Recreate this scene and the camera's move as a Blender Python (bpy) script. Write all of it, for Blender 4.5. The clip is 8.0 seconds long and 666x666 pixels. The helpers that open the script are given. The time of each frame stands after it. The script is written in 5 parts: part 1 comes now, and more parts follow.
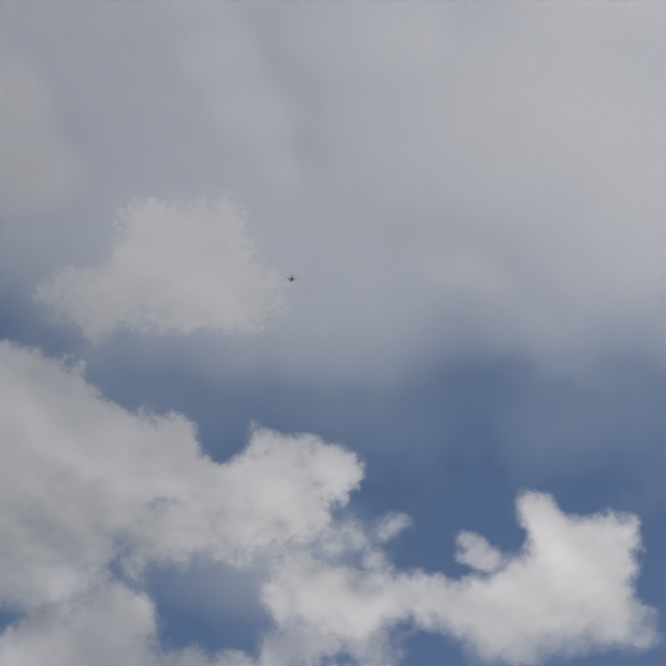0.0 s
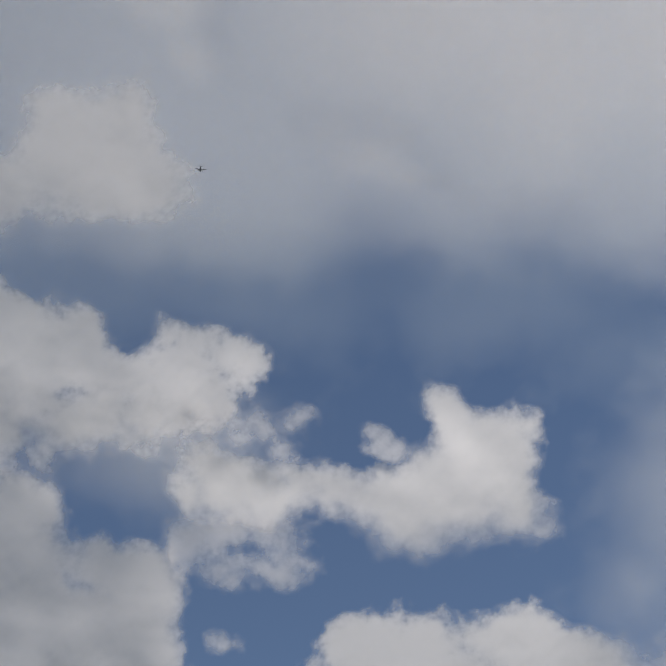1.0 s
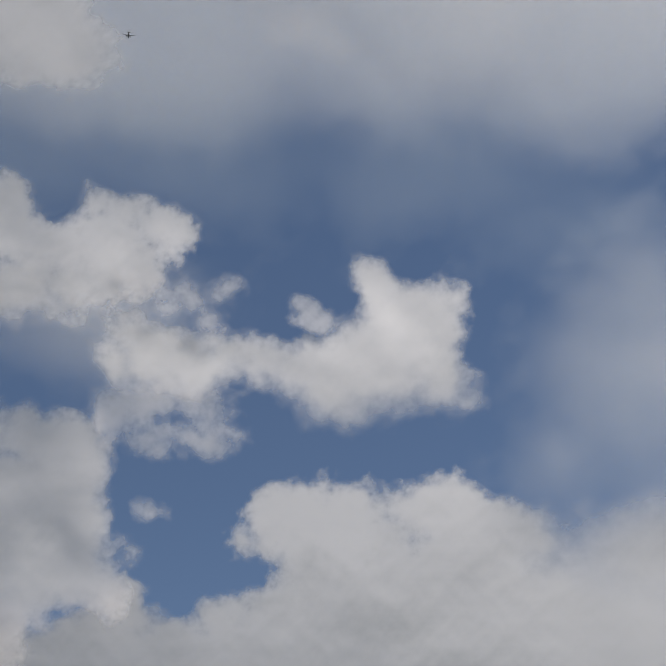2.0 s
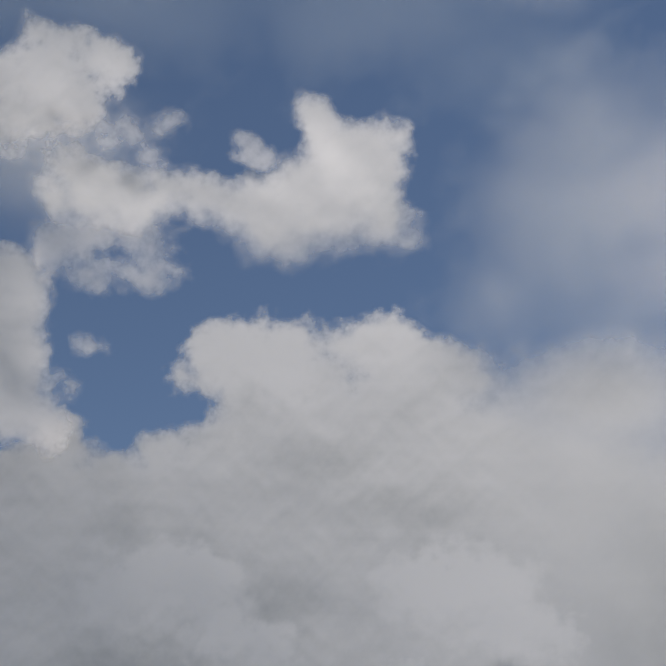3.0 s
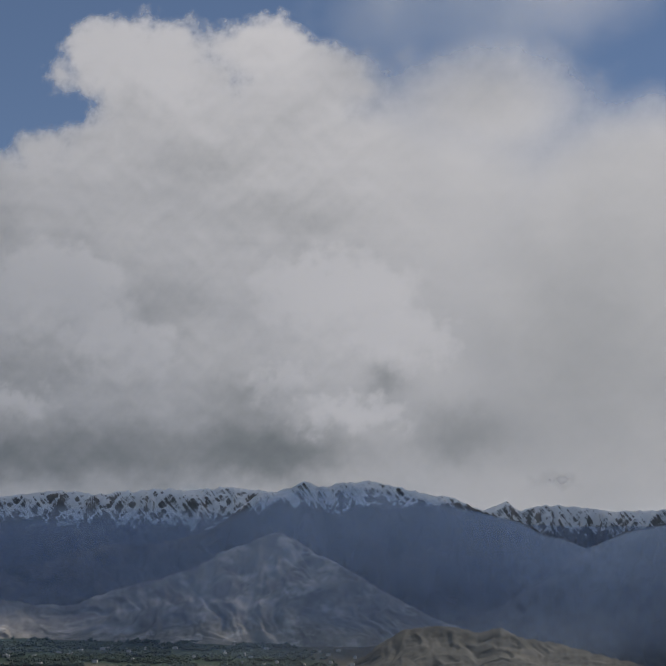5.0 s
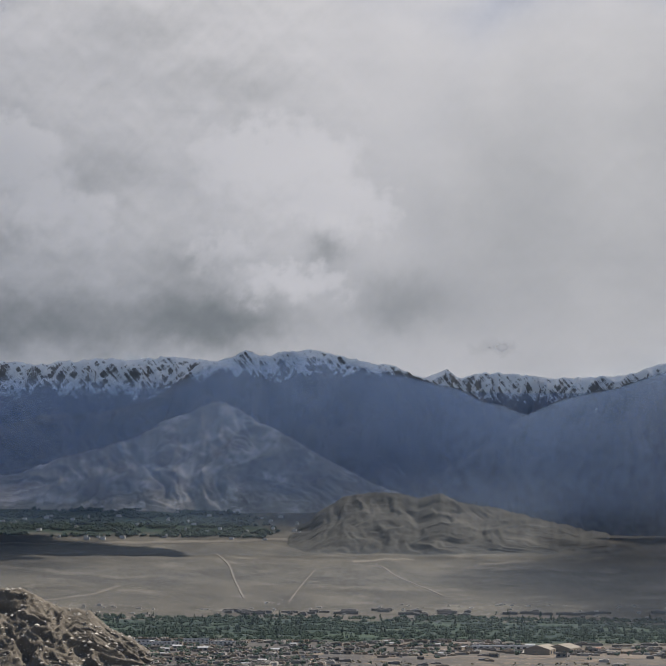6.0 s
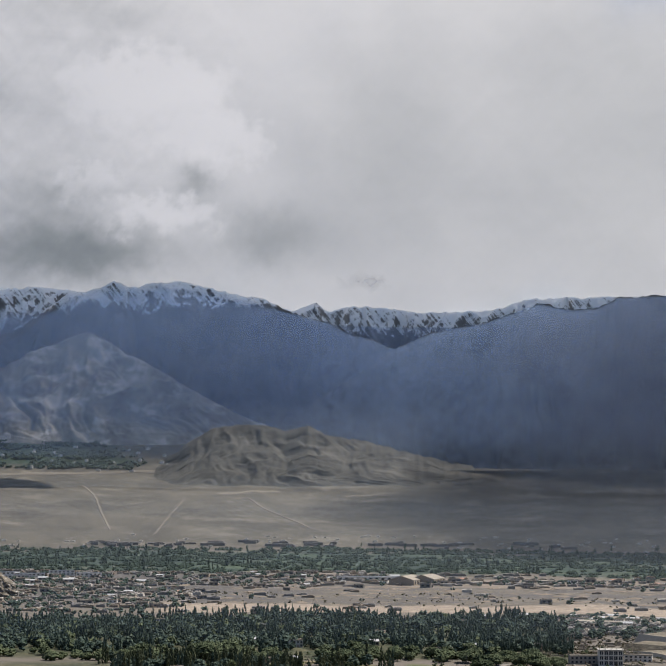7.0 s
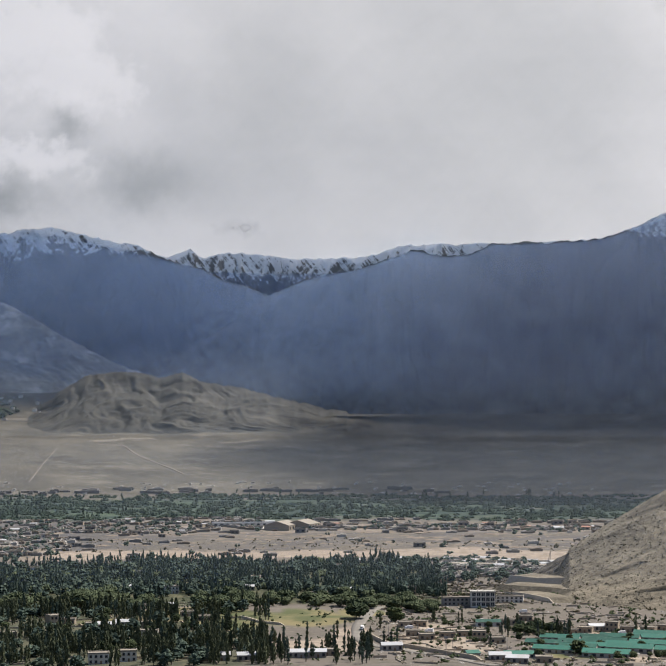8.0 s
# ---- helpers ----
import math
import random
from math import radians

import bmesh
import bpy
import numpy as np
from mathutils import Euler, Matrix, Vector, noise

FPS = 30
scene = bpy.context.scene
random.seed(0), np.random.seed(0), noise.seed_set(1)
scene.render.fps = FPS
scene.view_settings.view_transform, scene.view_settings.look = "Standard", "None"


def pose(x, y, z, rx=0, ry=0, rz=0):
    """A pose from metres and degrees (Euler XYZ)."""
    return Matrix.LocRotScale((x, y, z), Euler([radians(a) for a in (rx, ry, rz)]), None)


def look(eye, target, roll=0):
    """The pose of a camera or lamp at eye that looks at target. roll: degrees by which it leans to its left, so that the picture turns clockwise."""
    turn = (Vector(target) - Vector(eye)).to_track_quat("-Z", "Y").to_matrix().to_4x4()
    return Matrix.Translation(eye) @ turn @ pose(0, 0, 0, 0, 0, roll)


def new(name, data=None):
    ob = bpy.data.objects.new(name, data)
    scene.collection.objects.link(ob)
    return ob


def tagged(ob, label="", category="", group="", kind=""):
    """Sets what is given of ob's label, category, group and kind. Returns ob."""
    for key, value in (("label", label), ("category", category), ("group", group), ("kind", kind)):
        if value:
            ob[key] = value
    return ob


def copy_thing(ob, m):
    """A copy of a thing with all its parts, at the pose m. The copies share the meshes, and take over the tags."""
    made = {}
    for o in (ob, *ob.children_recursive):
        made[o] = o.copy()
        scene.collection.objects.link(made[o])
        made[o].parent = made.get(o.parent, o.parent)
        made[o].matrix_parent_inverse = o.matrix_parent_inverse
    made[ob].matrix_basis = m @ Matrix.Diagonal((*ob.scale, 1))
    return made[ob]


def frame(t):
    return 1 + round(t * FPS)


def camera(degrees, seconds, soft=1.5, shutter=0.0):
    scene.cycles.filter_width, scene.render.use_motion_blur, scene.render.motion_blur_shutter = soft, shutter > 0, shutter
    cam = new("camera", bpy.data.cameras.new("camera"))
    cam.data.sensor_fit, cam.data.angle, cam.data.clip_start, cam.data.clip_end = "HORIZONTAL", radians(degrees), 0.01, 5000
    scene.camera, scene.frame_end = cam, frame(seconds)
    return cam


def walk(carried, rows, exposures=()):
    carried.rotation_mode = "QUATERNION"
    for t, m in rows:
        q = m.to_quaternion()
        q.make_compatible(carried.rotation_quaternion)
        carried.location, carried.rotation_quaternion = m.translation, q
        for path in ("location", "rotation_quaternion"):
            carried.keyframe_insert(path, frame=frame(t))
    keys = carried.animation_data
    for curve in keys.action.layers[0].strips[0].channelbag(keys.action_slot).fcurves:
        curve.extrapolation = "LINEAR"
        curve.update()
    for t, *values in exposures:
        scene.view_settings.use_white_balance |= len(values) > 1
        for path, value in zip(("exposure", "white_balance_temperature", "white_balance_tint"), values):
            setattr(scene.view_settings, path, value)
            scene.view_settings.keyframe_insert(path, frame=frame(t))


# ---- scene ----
# The eye stands on a hilltop over a wide valley; the origin is the eye, y points across the valley.
cam = camera(22.73, 8.0, soft=1.5)


def aim(turn, tilt, roll):
    """Pose of the eye: degrees turned to the right of +y, tilted up, and leaned."""
    a, e = radians(turn), radians(tilt)
    ahead = Vector((math.sin(a) * math.cos(e), math.cos(a) * math.cos(e), math.sin(e)))
    return look((0, 0, 0), ahead * 100, roll)


TURNS = [
    (0, -24.843, 35.388, 3.662), (0.5, -22.617, 33.533, 3.124), (1, -20.818, 31.818, 2.015), (1.5, -19.038, 29.785, 1.035), (1.7, -18.525, 28.911, 1.021), (2.8, -15.933, 22.999, 1.254), (3, -15.448, 21.883, 1.042), (3.5, -14.380, 19.153, 0.757), (4, -13.377, 16.539, 0.965), (4.5, -12.187, 13.810, 0.411), (4.7, -11.666, 13.025, 0.651), (5.8, -9.494, 8.138, 0.517), (6, -8.914, 7.292, 0.344), (6.5, -6.740, 5.877, 0.371), (7, -4.348, 5.005, 0.465), (7.5, -2.019, 4.156, 0.185), (8, 0.000, 3.170, -0.000),
]
walk(cam, [(t, aim(a, e, r)) for t, a, e, r in TURNS],
     exposures=[(0.0, 0.06, 6650, 9.5), (1.5, 0.0, 6600, 9.5), (4.4, 0.0, 6650, 10), (5.9, 0.36, 6650, 11), (7.0, 0.62, 6650, 11), (8.0, 0.75, 6650, 11)])

# ---- light ----
SUN_TURN, SUN_UP = 62.0, 57.0
sun_way = Vector((math.sin(radians(SUN_TURN)) * math.cos(radians(SUN_UP)),
                  math.cos(radians(SUN_TURN)) * math.cos(radians(SUN_UP)), math.sin(radians(SUN_UP))))
sun = new("sun", bpy.data.lights.new("sun", "SUN"))
sun.data.energy, sun.data.angle, sun.data.color = 4.65, radians(0.6), (1.0, 0.95, 0.88)
sun.matrix_world = look(sun_way * 200, (0, 0, 0))

world = bpy.data.worlds.new("sky")
scene.world = world
world.use_nodes = True
wn, wl = world.node_tree.nodes, world.node_tree.links
sky = wn.new("ShaderNodeTexSky")
sky.sky_type, sky.sun_disc = "NISHITA", False
sky.sun_elevation, sky.sun_rotation = radians(SUN_UP), radians(SUN_TURN)
sky.altitude, sky.air_density, sky.dust_density, sky.ozone_density = 3500, 1.0, 0.6, 0.55
wn["Background"].inputs["Strength"].default_value = 0.08
wl.new(sky.outputs[0], wn["Background"].inputs["Color"])


# ---- noise and mesh tools ----
def lattice(ix, iy, seed):
    h = (ix.astype(np.int64) * 374761393 + iy.astype(np.int64) * 668265263 + seed * 974634777) & 0xFFFFFFFF
    h = ((h ^ (h >> 13)) * 1274126177) & 0xFFFFFFFF
    return ((h ^ (h >> 16)) & 0xFFFF) / 65535.0 * 2 * math.pi


def perlin(x, y, seed=0):
    x, y = np.broadcast_arrays(np.asarray(x, float), np.asarray(y, float))
    x0, y0 = np.floor(x), np.floor(y)
    fx, fy = x - x0, y - y0
    u, v = fx ** 3 * (fx * (fx * 6 - 15) + 10), fy ** 3 * (fy * (fy * 6 - 15) + 10)
    out = 0
    for dx, wx in ((0, 1 - u), (1, u)):
        for dy, wy in ((0, 1 - v), (1, v)):
            a = lattice(x0 + dx, y0 + dy, seed)
            out = out + wx * wy * (np.cos(a) * (fx - dx) + np.sin(a) * (fy - dy))
    return out * 1.5


def fbm(x, y, octaves=5, seed=0, gain=0.5):
    return sum(perlin(x * 2 ** o, y * 2 ** o, seed + o * 17) * gain ** o for o in range(octaves))


def billow(x, y, octaves=4, seed=0, gain=0.5):
    """Rounded puffs with creases between them, about 0 to 1."""
    return 1 - sum(np.abs(perlin(x * 2 ** o, y * 2 ** o, seed + o * 13)) * gain ** o for o in range(octaves)) * 1.1


def ridged(x, y, octaves=5, seed=0, gain=0.5):
    return sum((1 - 2 * np.abs(perlin(x * 2 ** o, y * 2 ** o, seed + o * 29))) * gain ** o for o in range(octaves))


def smooth(a, b, x):
    t = np.clip((np.asarray(x, float) - a) / (b - a), 0, 1)
    return t * t * (3 - 2 * t)


def polar(turn, dist, z):
    """Points from degrees to the right of +y, metres along the ground and height."""
    a = np.radians(turn)
    return np.stack(np.broadcast_arrays(np.sin(a) * dist, np.cos(a) * dist, z), -1)


def sheet(name, points, attributes=(), keep=None, close=False):
    """A mesh of quads over a grid of points; keep: which vertices stay; close: the last column joins the first."""
    rows, cols = points.shape[:2]
    index = np.arange(rows * cols).reshape(rows, cols)
    if close:
        index = np.concatenate([index, index[:, :1]], 1)
    quads = np.stack([index[:-1, :-1], index[:-1, 1:], index[1:, 1:], index[1:, :-1]], -1).reshape(-1, 4)
    flat = points.reshape(-1, 3)
    ids = np.arange(len(flat))
    if keep is not None:
        quads = quads[keep.reshape(-1)[quads].all(1)]
        ids = np.unique(quads)
        back = np.zeros(len(flat), int)
        back[ids] = np.arange(len(ids))
        quads, flat = back[quads], flat[ids]
    me = bpy.data.meshes.new(name)
    me.vertices.add(len(flat))
    me.vertices.foreach_set("co", np.ascontiguousarray(flat, np.float32).ravel())
    me.loops.add(quads.size)
    me.loops.foreach_set("vertex_index", quads.ravel().astype(np.int32))
    me.polygons.add(len(quads))
    me.polygons.foreach_set("loop_start", np.arange(0, quads.size, 4, dtype=np.int32))
    me.update(calc_edges=True)
    me.polygons.foreach_set("use_smooth", np.ones(len(quads), bool))
    for key, values in attributes:
        me.attributes.new(key, "FLOAT", "POINT").data.foreach_set(
            "value", np.broadcast_to(values, points.shape[:2]).reshape(-1)[ids].astype(np.float32))
    return me


# ---- materials ----
class Nodes:
    """Short names for the nodes of one material."""

    def __init__(self, name):
        self.mat = bpy.data.materials.new(name)
        self.mat.use_nodes = True
        self.tree = self.mat.node_tree
        self.tree.nodes.clear()
        self.out = self.add("ShaderNodeOutputMaterial")

    def add(self, kind, **values):
        node = self.tree.nodes.new(kind)
        for key, value in values.items():
            setattr(node, key, value)
        return node

    def put(self, socket, value):
        if isinstance(value, bpy.types.NodeSocket):
            self.tree.links.new(value, socket)
        elif isinstance(value, tuple) and len(value) == 3 and socket.type == "RGBA":
            socket.default_value = (*value, 1)
        else:
            socket.default_value = value

    def place(self):
        return self.add("ShaderNodeNewGeometry").outputs["Position"]

    def local(self):
        return self.add("ShaderNodeTexCoord").outputs["Object"]

    def attribute(self, name):
        return self.add("ShaderNodeAttribute", attribute_name=name).outputs["Fac"]

    def noise(self, where, scale, detail=4.0, rough=0.55):
        n = self.add("ShaderNodeTexNoise")
        self.put(n.inputs["Vector"], where)
        n.inputs["Scale"].default_value, n.inputs["Detail"].default_value, n.inputs["Roughness"].default_value = scale, detail, rough
        return n.outputs["Fac"]

    def math(self, op, a, b=0.0, c=0.0):
        n = self.add("ShaderNodeMath", operation=op)
        for s, v in zip(n.inputs, (a, b, c)):
            self.put(s, v)
        return n.outputs[0]

    def step(self, value, low, high, to_low=0.0, to_high=1.0):
        n = self.add("ShaderNodeMapRange", interpolation_type="SMOOTHSTEP")
        for s, v in zip(n.inputs, (value, low, high, to_low, to_high)):
            self.put(s, v)
        return n.outputs[0]

    def mix(self, fac, a, b):
        n = self.add("ShaderNodeMix", data_type="RGBA")
        self.put(n.inputs[0], fac), self.put(n.inputs[6], a), self.put(n.inputs[7], b)
        return n.outputs[2]

    def stretch(self, where, x, y, z):
        n = self.add("ShaderNodeVectorMath", operation="MULTIPLY")
        self.put(n.inputs[0], where)
        n.inputs[1].default_value = (x, y, z)
        return n.outputs[0]

    def lean(self, where, slant, fine, coarse):
        """Coordinates for streaks that run down a slope to one side."""
        parts = self.add("ShaderNodeSeparateXYZ")
        self.put(parts.inputs[0], where)
        across = self.math("ADD", parts.outputs["X"], self.math("MULTIPLY", parts.outputs["Z"], slant))
        out = self.add("ShaderNodeCombineXYZ")
        self.put(out.inputs["X"], self.math("MULTIPLY", across, fine))
        self.put(out.inputs["Y"], self.math("MULTIPLY", parts.outputs["Y"], coarse))
        self.put(out.inputs["Z"], self.math("MULTIPLY", parts.outputs["Z"], coarse))
        return out.outputs[0]

    def bump(self, height, strength=0.3, distance=1.0):
        n = self.add("ShaderNodeBump")
        self.put(n.inputs["Height"], height)
        n.inputs["Strength"].default_value, n.inputs["Distance"].default_value = strength, distance
        return n.outputs["Normal"]

    def surface(self, color, rough=0.9, normal=None, metal=0.0, spec=0.2):
        b = self.add("ShaderNodeBsdfPrincipled")
        self.put(b.inputs["Base Color"], color), self.put(b.inputs["Roughness"], rough), self.put(b.inputs["Metallic"], metal)
        b.inputs["Specular IOR Level"].default_value = spec
        if normal is not None:
            self.put(b.inputs["Normal"], normal)
        self.tree.links.new(b.outputs[0], self.out.inputs["Surface"])
        return self.mat


def cloud_material(name, opacity, white=(0.905, 0.88, 0.885), grey=(0.44, 0.46, 0.49), ragged=0.3, fine=0.05, body=0.35, mottle=0.18, bright=0.0):
    """Water droplets: the sun shines through; painted self-shading greys the deeper parts."""
    n = Nodes(name)
    where = n.place()
    rag = n.math("ADD", n.noise(where, fine, 6, 0.6), n.math("MULTIPLY", n.noise(where, fine * 0.3, 3, 0.5), 0.6))
    edge = n.math("ADD", n.attribute("edge"), n.math("MULTIPLY", n.math("SUBTRACT", rag, 0.8), n.math("MULTIPLY", n.attribute("rag"), ragged)))
    thick = n.math("DIVIDE", n.math("MAXIMUM", edge, 0.0), n.attribute("soft"))
    alpha = n.math("MULTIPLY", n.math("SUBTRACT", 1.0, n.math("POWER", 2.718, n.math("MULTIPLY", n.math("MULTIPLY", thick, thick), -2.6))), opacity)
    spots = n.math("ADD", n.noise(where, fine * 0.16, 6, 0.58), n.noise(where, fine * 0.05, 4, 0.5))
    deep_tone = n.math("ADD", n.attribute("self_shade"), n.math("MULTIPLY", n.math("SUBTRACT", spots, 1.0), mottle))
    color = n.mix(n.step(deep_tone, bright, 1.0), white, grey)
    passing = n.add("ShaderNodeBsdfTranslucent")
    n.put(passing.inputs["Color"], color)
    solid = n.add("ShaderNodeBsdfDiffuse")
    n.put(solid.inputs["Color"], color)
    both = n.add("ShaderNodeMixShader")
    both.inputs[0].default_value = body
    n.tree.links.new(passing.outputs[0], both.inputs[1])
    n.tree.links.new(solid.outputs[0], both.inputs[2])
    clear = n.add("ShaderNodeBsdfTransparent")
    last = n.add("ShaderNodeMixShader")
    n.put(last.inputs[0], alpha)
    n.tree.links.new(clear.outputs[0], last.inputs[1])
    n.tree.links.new(both.outputs[0], last.inputs[2])
    n.tree.links.new(last.outputs[0], n.out.inputs["Surface"])
    return n.mat


def rock_material(name, dark, light, snow_low=None, snow_high=None, size=1.0, scree_light=0.0, streaks=0.45):
    n = Nodes(name)
    where = n.place()
    big, small = n.noise(where, 0.011 / size, 7, 0.62), n.noise(where, 0.06 / size, 7, 0.68)
    streak = n.math("MAXIMUM", n.noise(n.lean(where, 0.8, 0.035, 0.009), 1.0, 6, 0.62), n.noise(n.lean(where, -0.7, 0.03, 0.008), 1.0, 6, 0.62))
    color = n.mix(n.step(n.math("ADD", big, n.math("MULTIPLY", small, 0.5)), 0.5, 1.0), dark, light)
    color = n.mix(n.math("MULTIPLY", n.step(streak, 0.5, 0.75), streaks), color, light)
    # Pale scree patches; on the brown hill they stand in for sunlit ground.
    if scree_light:
        color = n.mix(n.math("MULTIPLY", n.step(n.noise(n.stretch(where, 0.012, 0.012, 0.02), 1.0, 7, 0.66), 0.5, 0.62), scree_light), color, (0.62, 0.57, 0.50))
    if snow_low is not None:
        z = n.add("ShaderNodeSeparateXYZ")
        n.put(z.inputs[0], where)
        slope = n.add("ShaderNodeSeparateXYZ")
        n.put(slope.inputs[0], n.add("ShaderNodeNewGeometry").outputs["Normal"])
        uneven = n.math("MULTIPLY", n.math("SUBTRACT", n.noise(where, 0.009, 3, 0.5), 0.5), 110.0)
        height = n.step(n.math("ADD", z.outputs["Z"], uneven), snow_low, snow_high, -0.8, 0.32)
        ribs = n.noise(n.lean(where, 0.8, 0.09, 0.012), 1.0, 7, 0.64)
        ribs = n.math("MAXIMUM", ribs, n.math("SUBTRACT", n.noise(n.lean(where, -0.9, 0.075, 0.012), 1.0, 7, 0.64), 0.08))
        lie = n.math("ADD", height, n.math("MULTIPLY", n.math("SUBTRACT", ribs, 0.48), 2.4))
        lie = n.math("ADD", lie, n.math("MULTIPLY", n.math("SUBTRACT", n.noise(where, 0.045, 6, 0.62), 0.5), 1.6))
        lie = n.math("ADD", lie, n.math("MULTIPLY", n.math("SUBTRACT", slope.outputs["Z"], 0.5), 0.7))
        lie = n.math("SUBTRACT", lie, n.math("MULTIPLY", slope.outputs["X"], 0.35))
        color = n.mix(n.step(lie, -0.1, 0.25), color, (0.88, 0.89, 0.91))
    return n.surface(color, 0.95, n.bump(small, 0.6, 3.0))


# ---- the ground ----
GROUND_D = [0, 8, 30, 150, 400, 700, 950, 1350, 1900, 2050, 2700, 3100, 3300, 3500, 3800, 4100, 4300, 4900]
GROUND_Z = [-1.7, -2.2, -10, -56, -112, -131, -139, -145, -155, -157.5, -161.5, -149, -140, -112, -60, 0, 85, 200]


def ground_z(turn, dist):
    turn, dist = np.broadcast_arrays(np.asarray(turn, float), np.asarray(dist, float))
    z = np.interp(dist, GROUND_D, GROUND_Z)
    ahead = smooth(55, 30, np.abs(turn + 4))
    back = np.interp(dist, [0, 8, 30, 150, 400, 4900], [-1.7, -2.2, -8, -40, -60, 350])
    z = back + (z - back) * ahead
    x, y = np.sin(np.radians(turn)) * dist, np.cos(np.radians(turn)) * dist
    z = z - smooth(-8, -1, turn) * smooth(4080, 4350, dist) * ahead * 0.75 * (z + 10)
    z = z + fbm(x / 260, y / 260, 4, 3) * 5 * smooth(500, 1400, dist) * smooth(4200, 2600, dist)
    z = z + fbm(x / 90, y / 90, 5, 9) * 2.5 * smooth(3350, 3900, dist)
    return z


def ground_at(turn, dist):
    """A point on the ground."""
    return Vector(polar(turn, dist, float(ground_z(turn, dist))).tolist())


turns = np.concatenate([np.arange(-180, -26, 4.0), np.arange(-26, 14, 0.1), np.arange(14, 180, 4.0)])
dists = np.concatenate([[0.01, 4, 8, 16, 30, 60, 100, 150, 220, 300, 400, 500, 600, 700, 780], np.arange(840, 2000, 8), np.arange(2000, 3300, 12), np.arange(3300, 4950, 10)])
tt, dd = np.meshgrid(turns, dists)
gx, gy = np.sin(np.radians(tt)) * dd, np.cos(np.radians(tt)) * dd
belt = smooth(2750, 2850, dd + 60 * fbm(gx / 150, gy / 60, 3, 5)) * smooth(3300, 3180, dd + 70 * fbm(gx / 120, gy / 60, 3, 6))
oasis = smooth(4150, 4170, dd) * smooth(4330, 4300, dd) * smooth(-10.5, -12, tt + fbm(gx / 80, gy / 40, 3, 8))
fan = np.maximum(smooth(3280, 3350, dd), 0.3 * smooth(2090, 2150, dd) * smooth(2790, 2750, dd) * smooth(-1, -5, tt))


def spots(rows):
    """Patches of ground cover: (degrees, metres, half width in degrees, half length in metres)."""
    out = 0
    for a, d, ra, rd in rows:
        q = np.sqrt(((tt - a) / ra) ** 2 + ((dd - d) / rd) ** 2) + 0.3 * fbm(gx / 30, gy / 30, 3, 4)
        out = np.maximum(out, smooth(1.1, 0.85, q))
    return out


sandy = 0.65 * smooth(-0.12, 0.22, fbm(gx / 110, gy / 22, 4, 33)) * smooth(2400, 2500, dd) * smooth(2800, 2740, dd) * smooth(-9, -4, tt)
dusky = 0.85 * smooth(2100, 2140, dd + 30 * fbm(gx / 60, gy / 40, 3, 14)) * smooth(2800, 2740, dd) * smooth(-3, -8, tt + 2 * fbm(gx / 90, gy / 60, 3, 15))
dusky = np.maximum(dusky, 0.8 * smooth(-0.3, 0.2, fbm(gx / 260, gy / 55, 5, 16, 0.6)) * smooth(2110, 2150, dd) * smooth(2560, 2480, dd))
strip_far = smooth(1955, 1975, dd + 15 * fbm(gx / 80, gy / 40, 3, 2)) * smooth(2115, 2090, dd + 25 * fbm(gx / 80, gy / 40, 3, 3)) * smooth(-11.5, -9.5, tt) * smooth(10, 8.5, tt)
pale = np.maximum(np.maximum(strip_far, sandy), spots([(-0.6, 1080, 1.5, 60), (0.6, 1150, 0.7, 50), (3.6, 1120, 1.5, 60), (3.2, 1200, 1.3, 25), (2.6, 1060, 0.8, 25), (9.7, 1185, 2.2, 28), (4.6, 1060, 1.0, 30), (10.6, 1030, 1.2, 15)]))
grass = spots([(-1.0, 1250, 1.7, 50), (-3.6, 1240, 1.4, 60), (8.0, 1036, 1.0, 12), (-5.5, 1300, 1.5, 40), (-7.4, 1225, 1.6, 18), (0.9, 1290, 0.8, 30)])
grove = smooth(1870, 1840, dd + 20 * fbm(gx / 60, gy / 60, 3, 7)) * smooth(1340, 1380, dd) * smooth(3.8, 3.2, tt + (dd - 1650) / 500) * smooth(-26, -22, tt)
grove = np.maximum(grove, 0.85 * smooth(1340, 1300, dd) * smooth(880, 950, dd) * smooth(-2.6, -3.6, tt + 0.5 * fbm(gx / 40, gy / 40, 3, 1)))


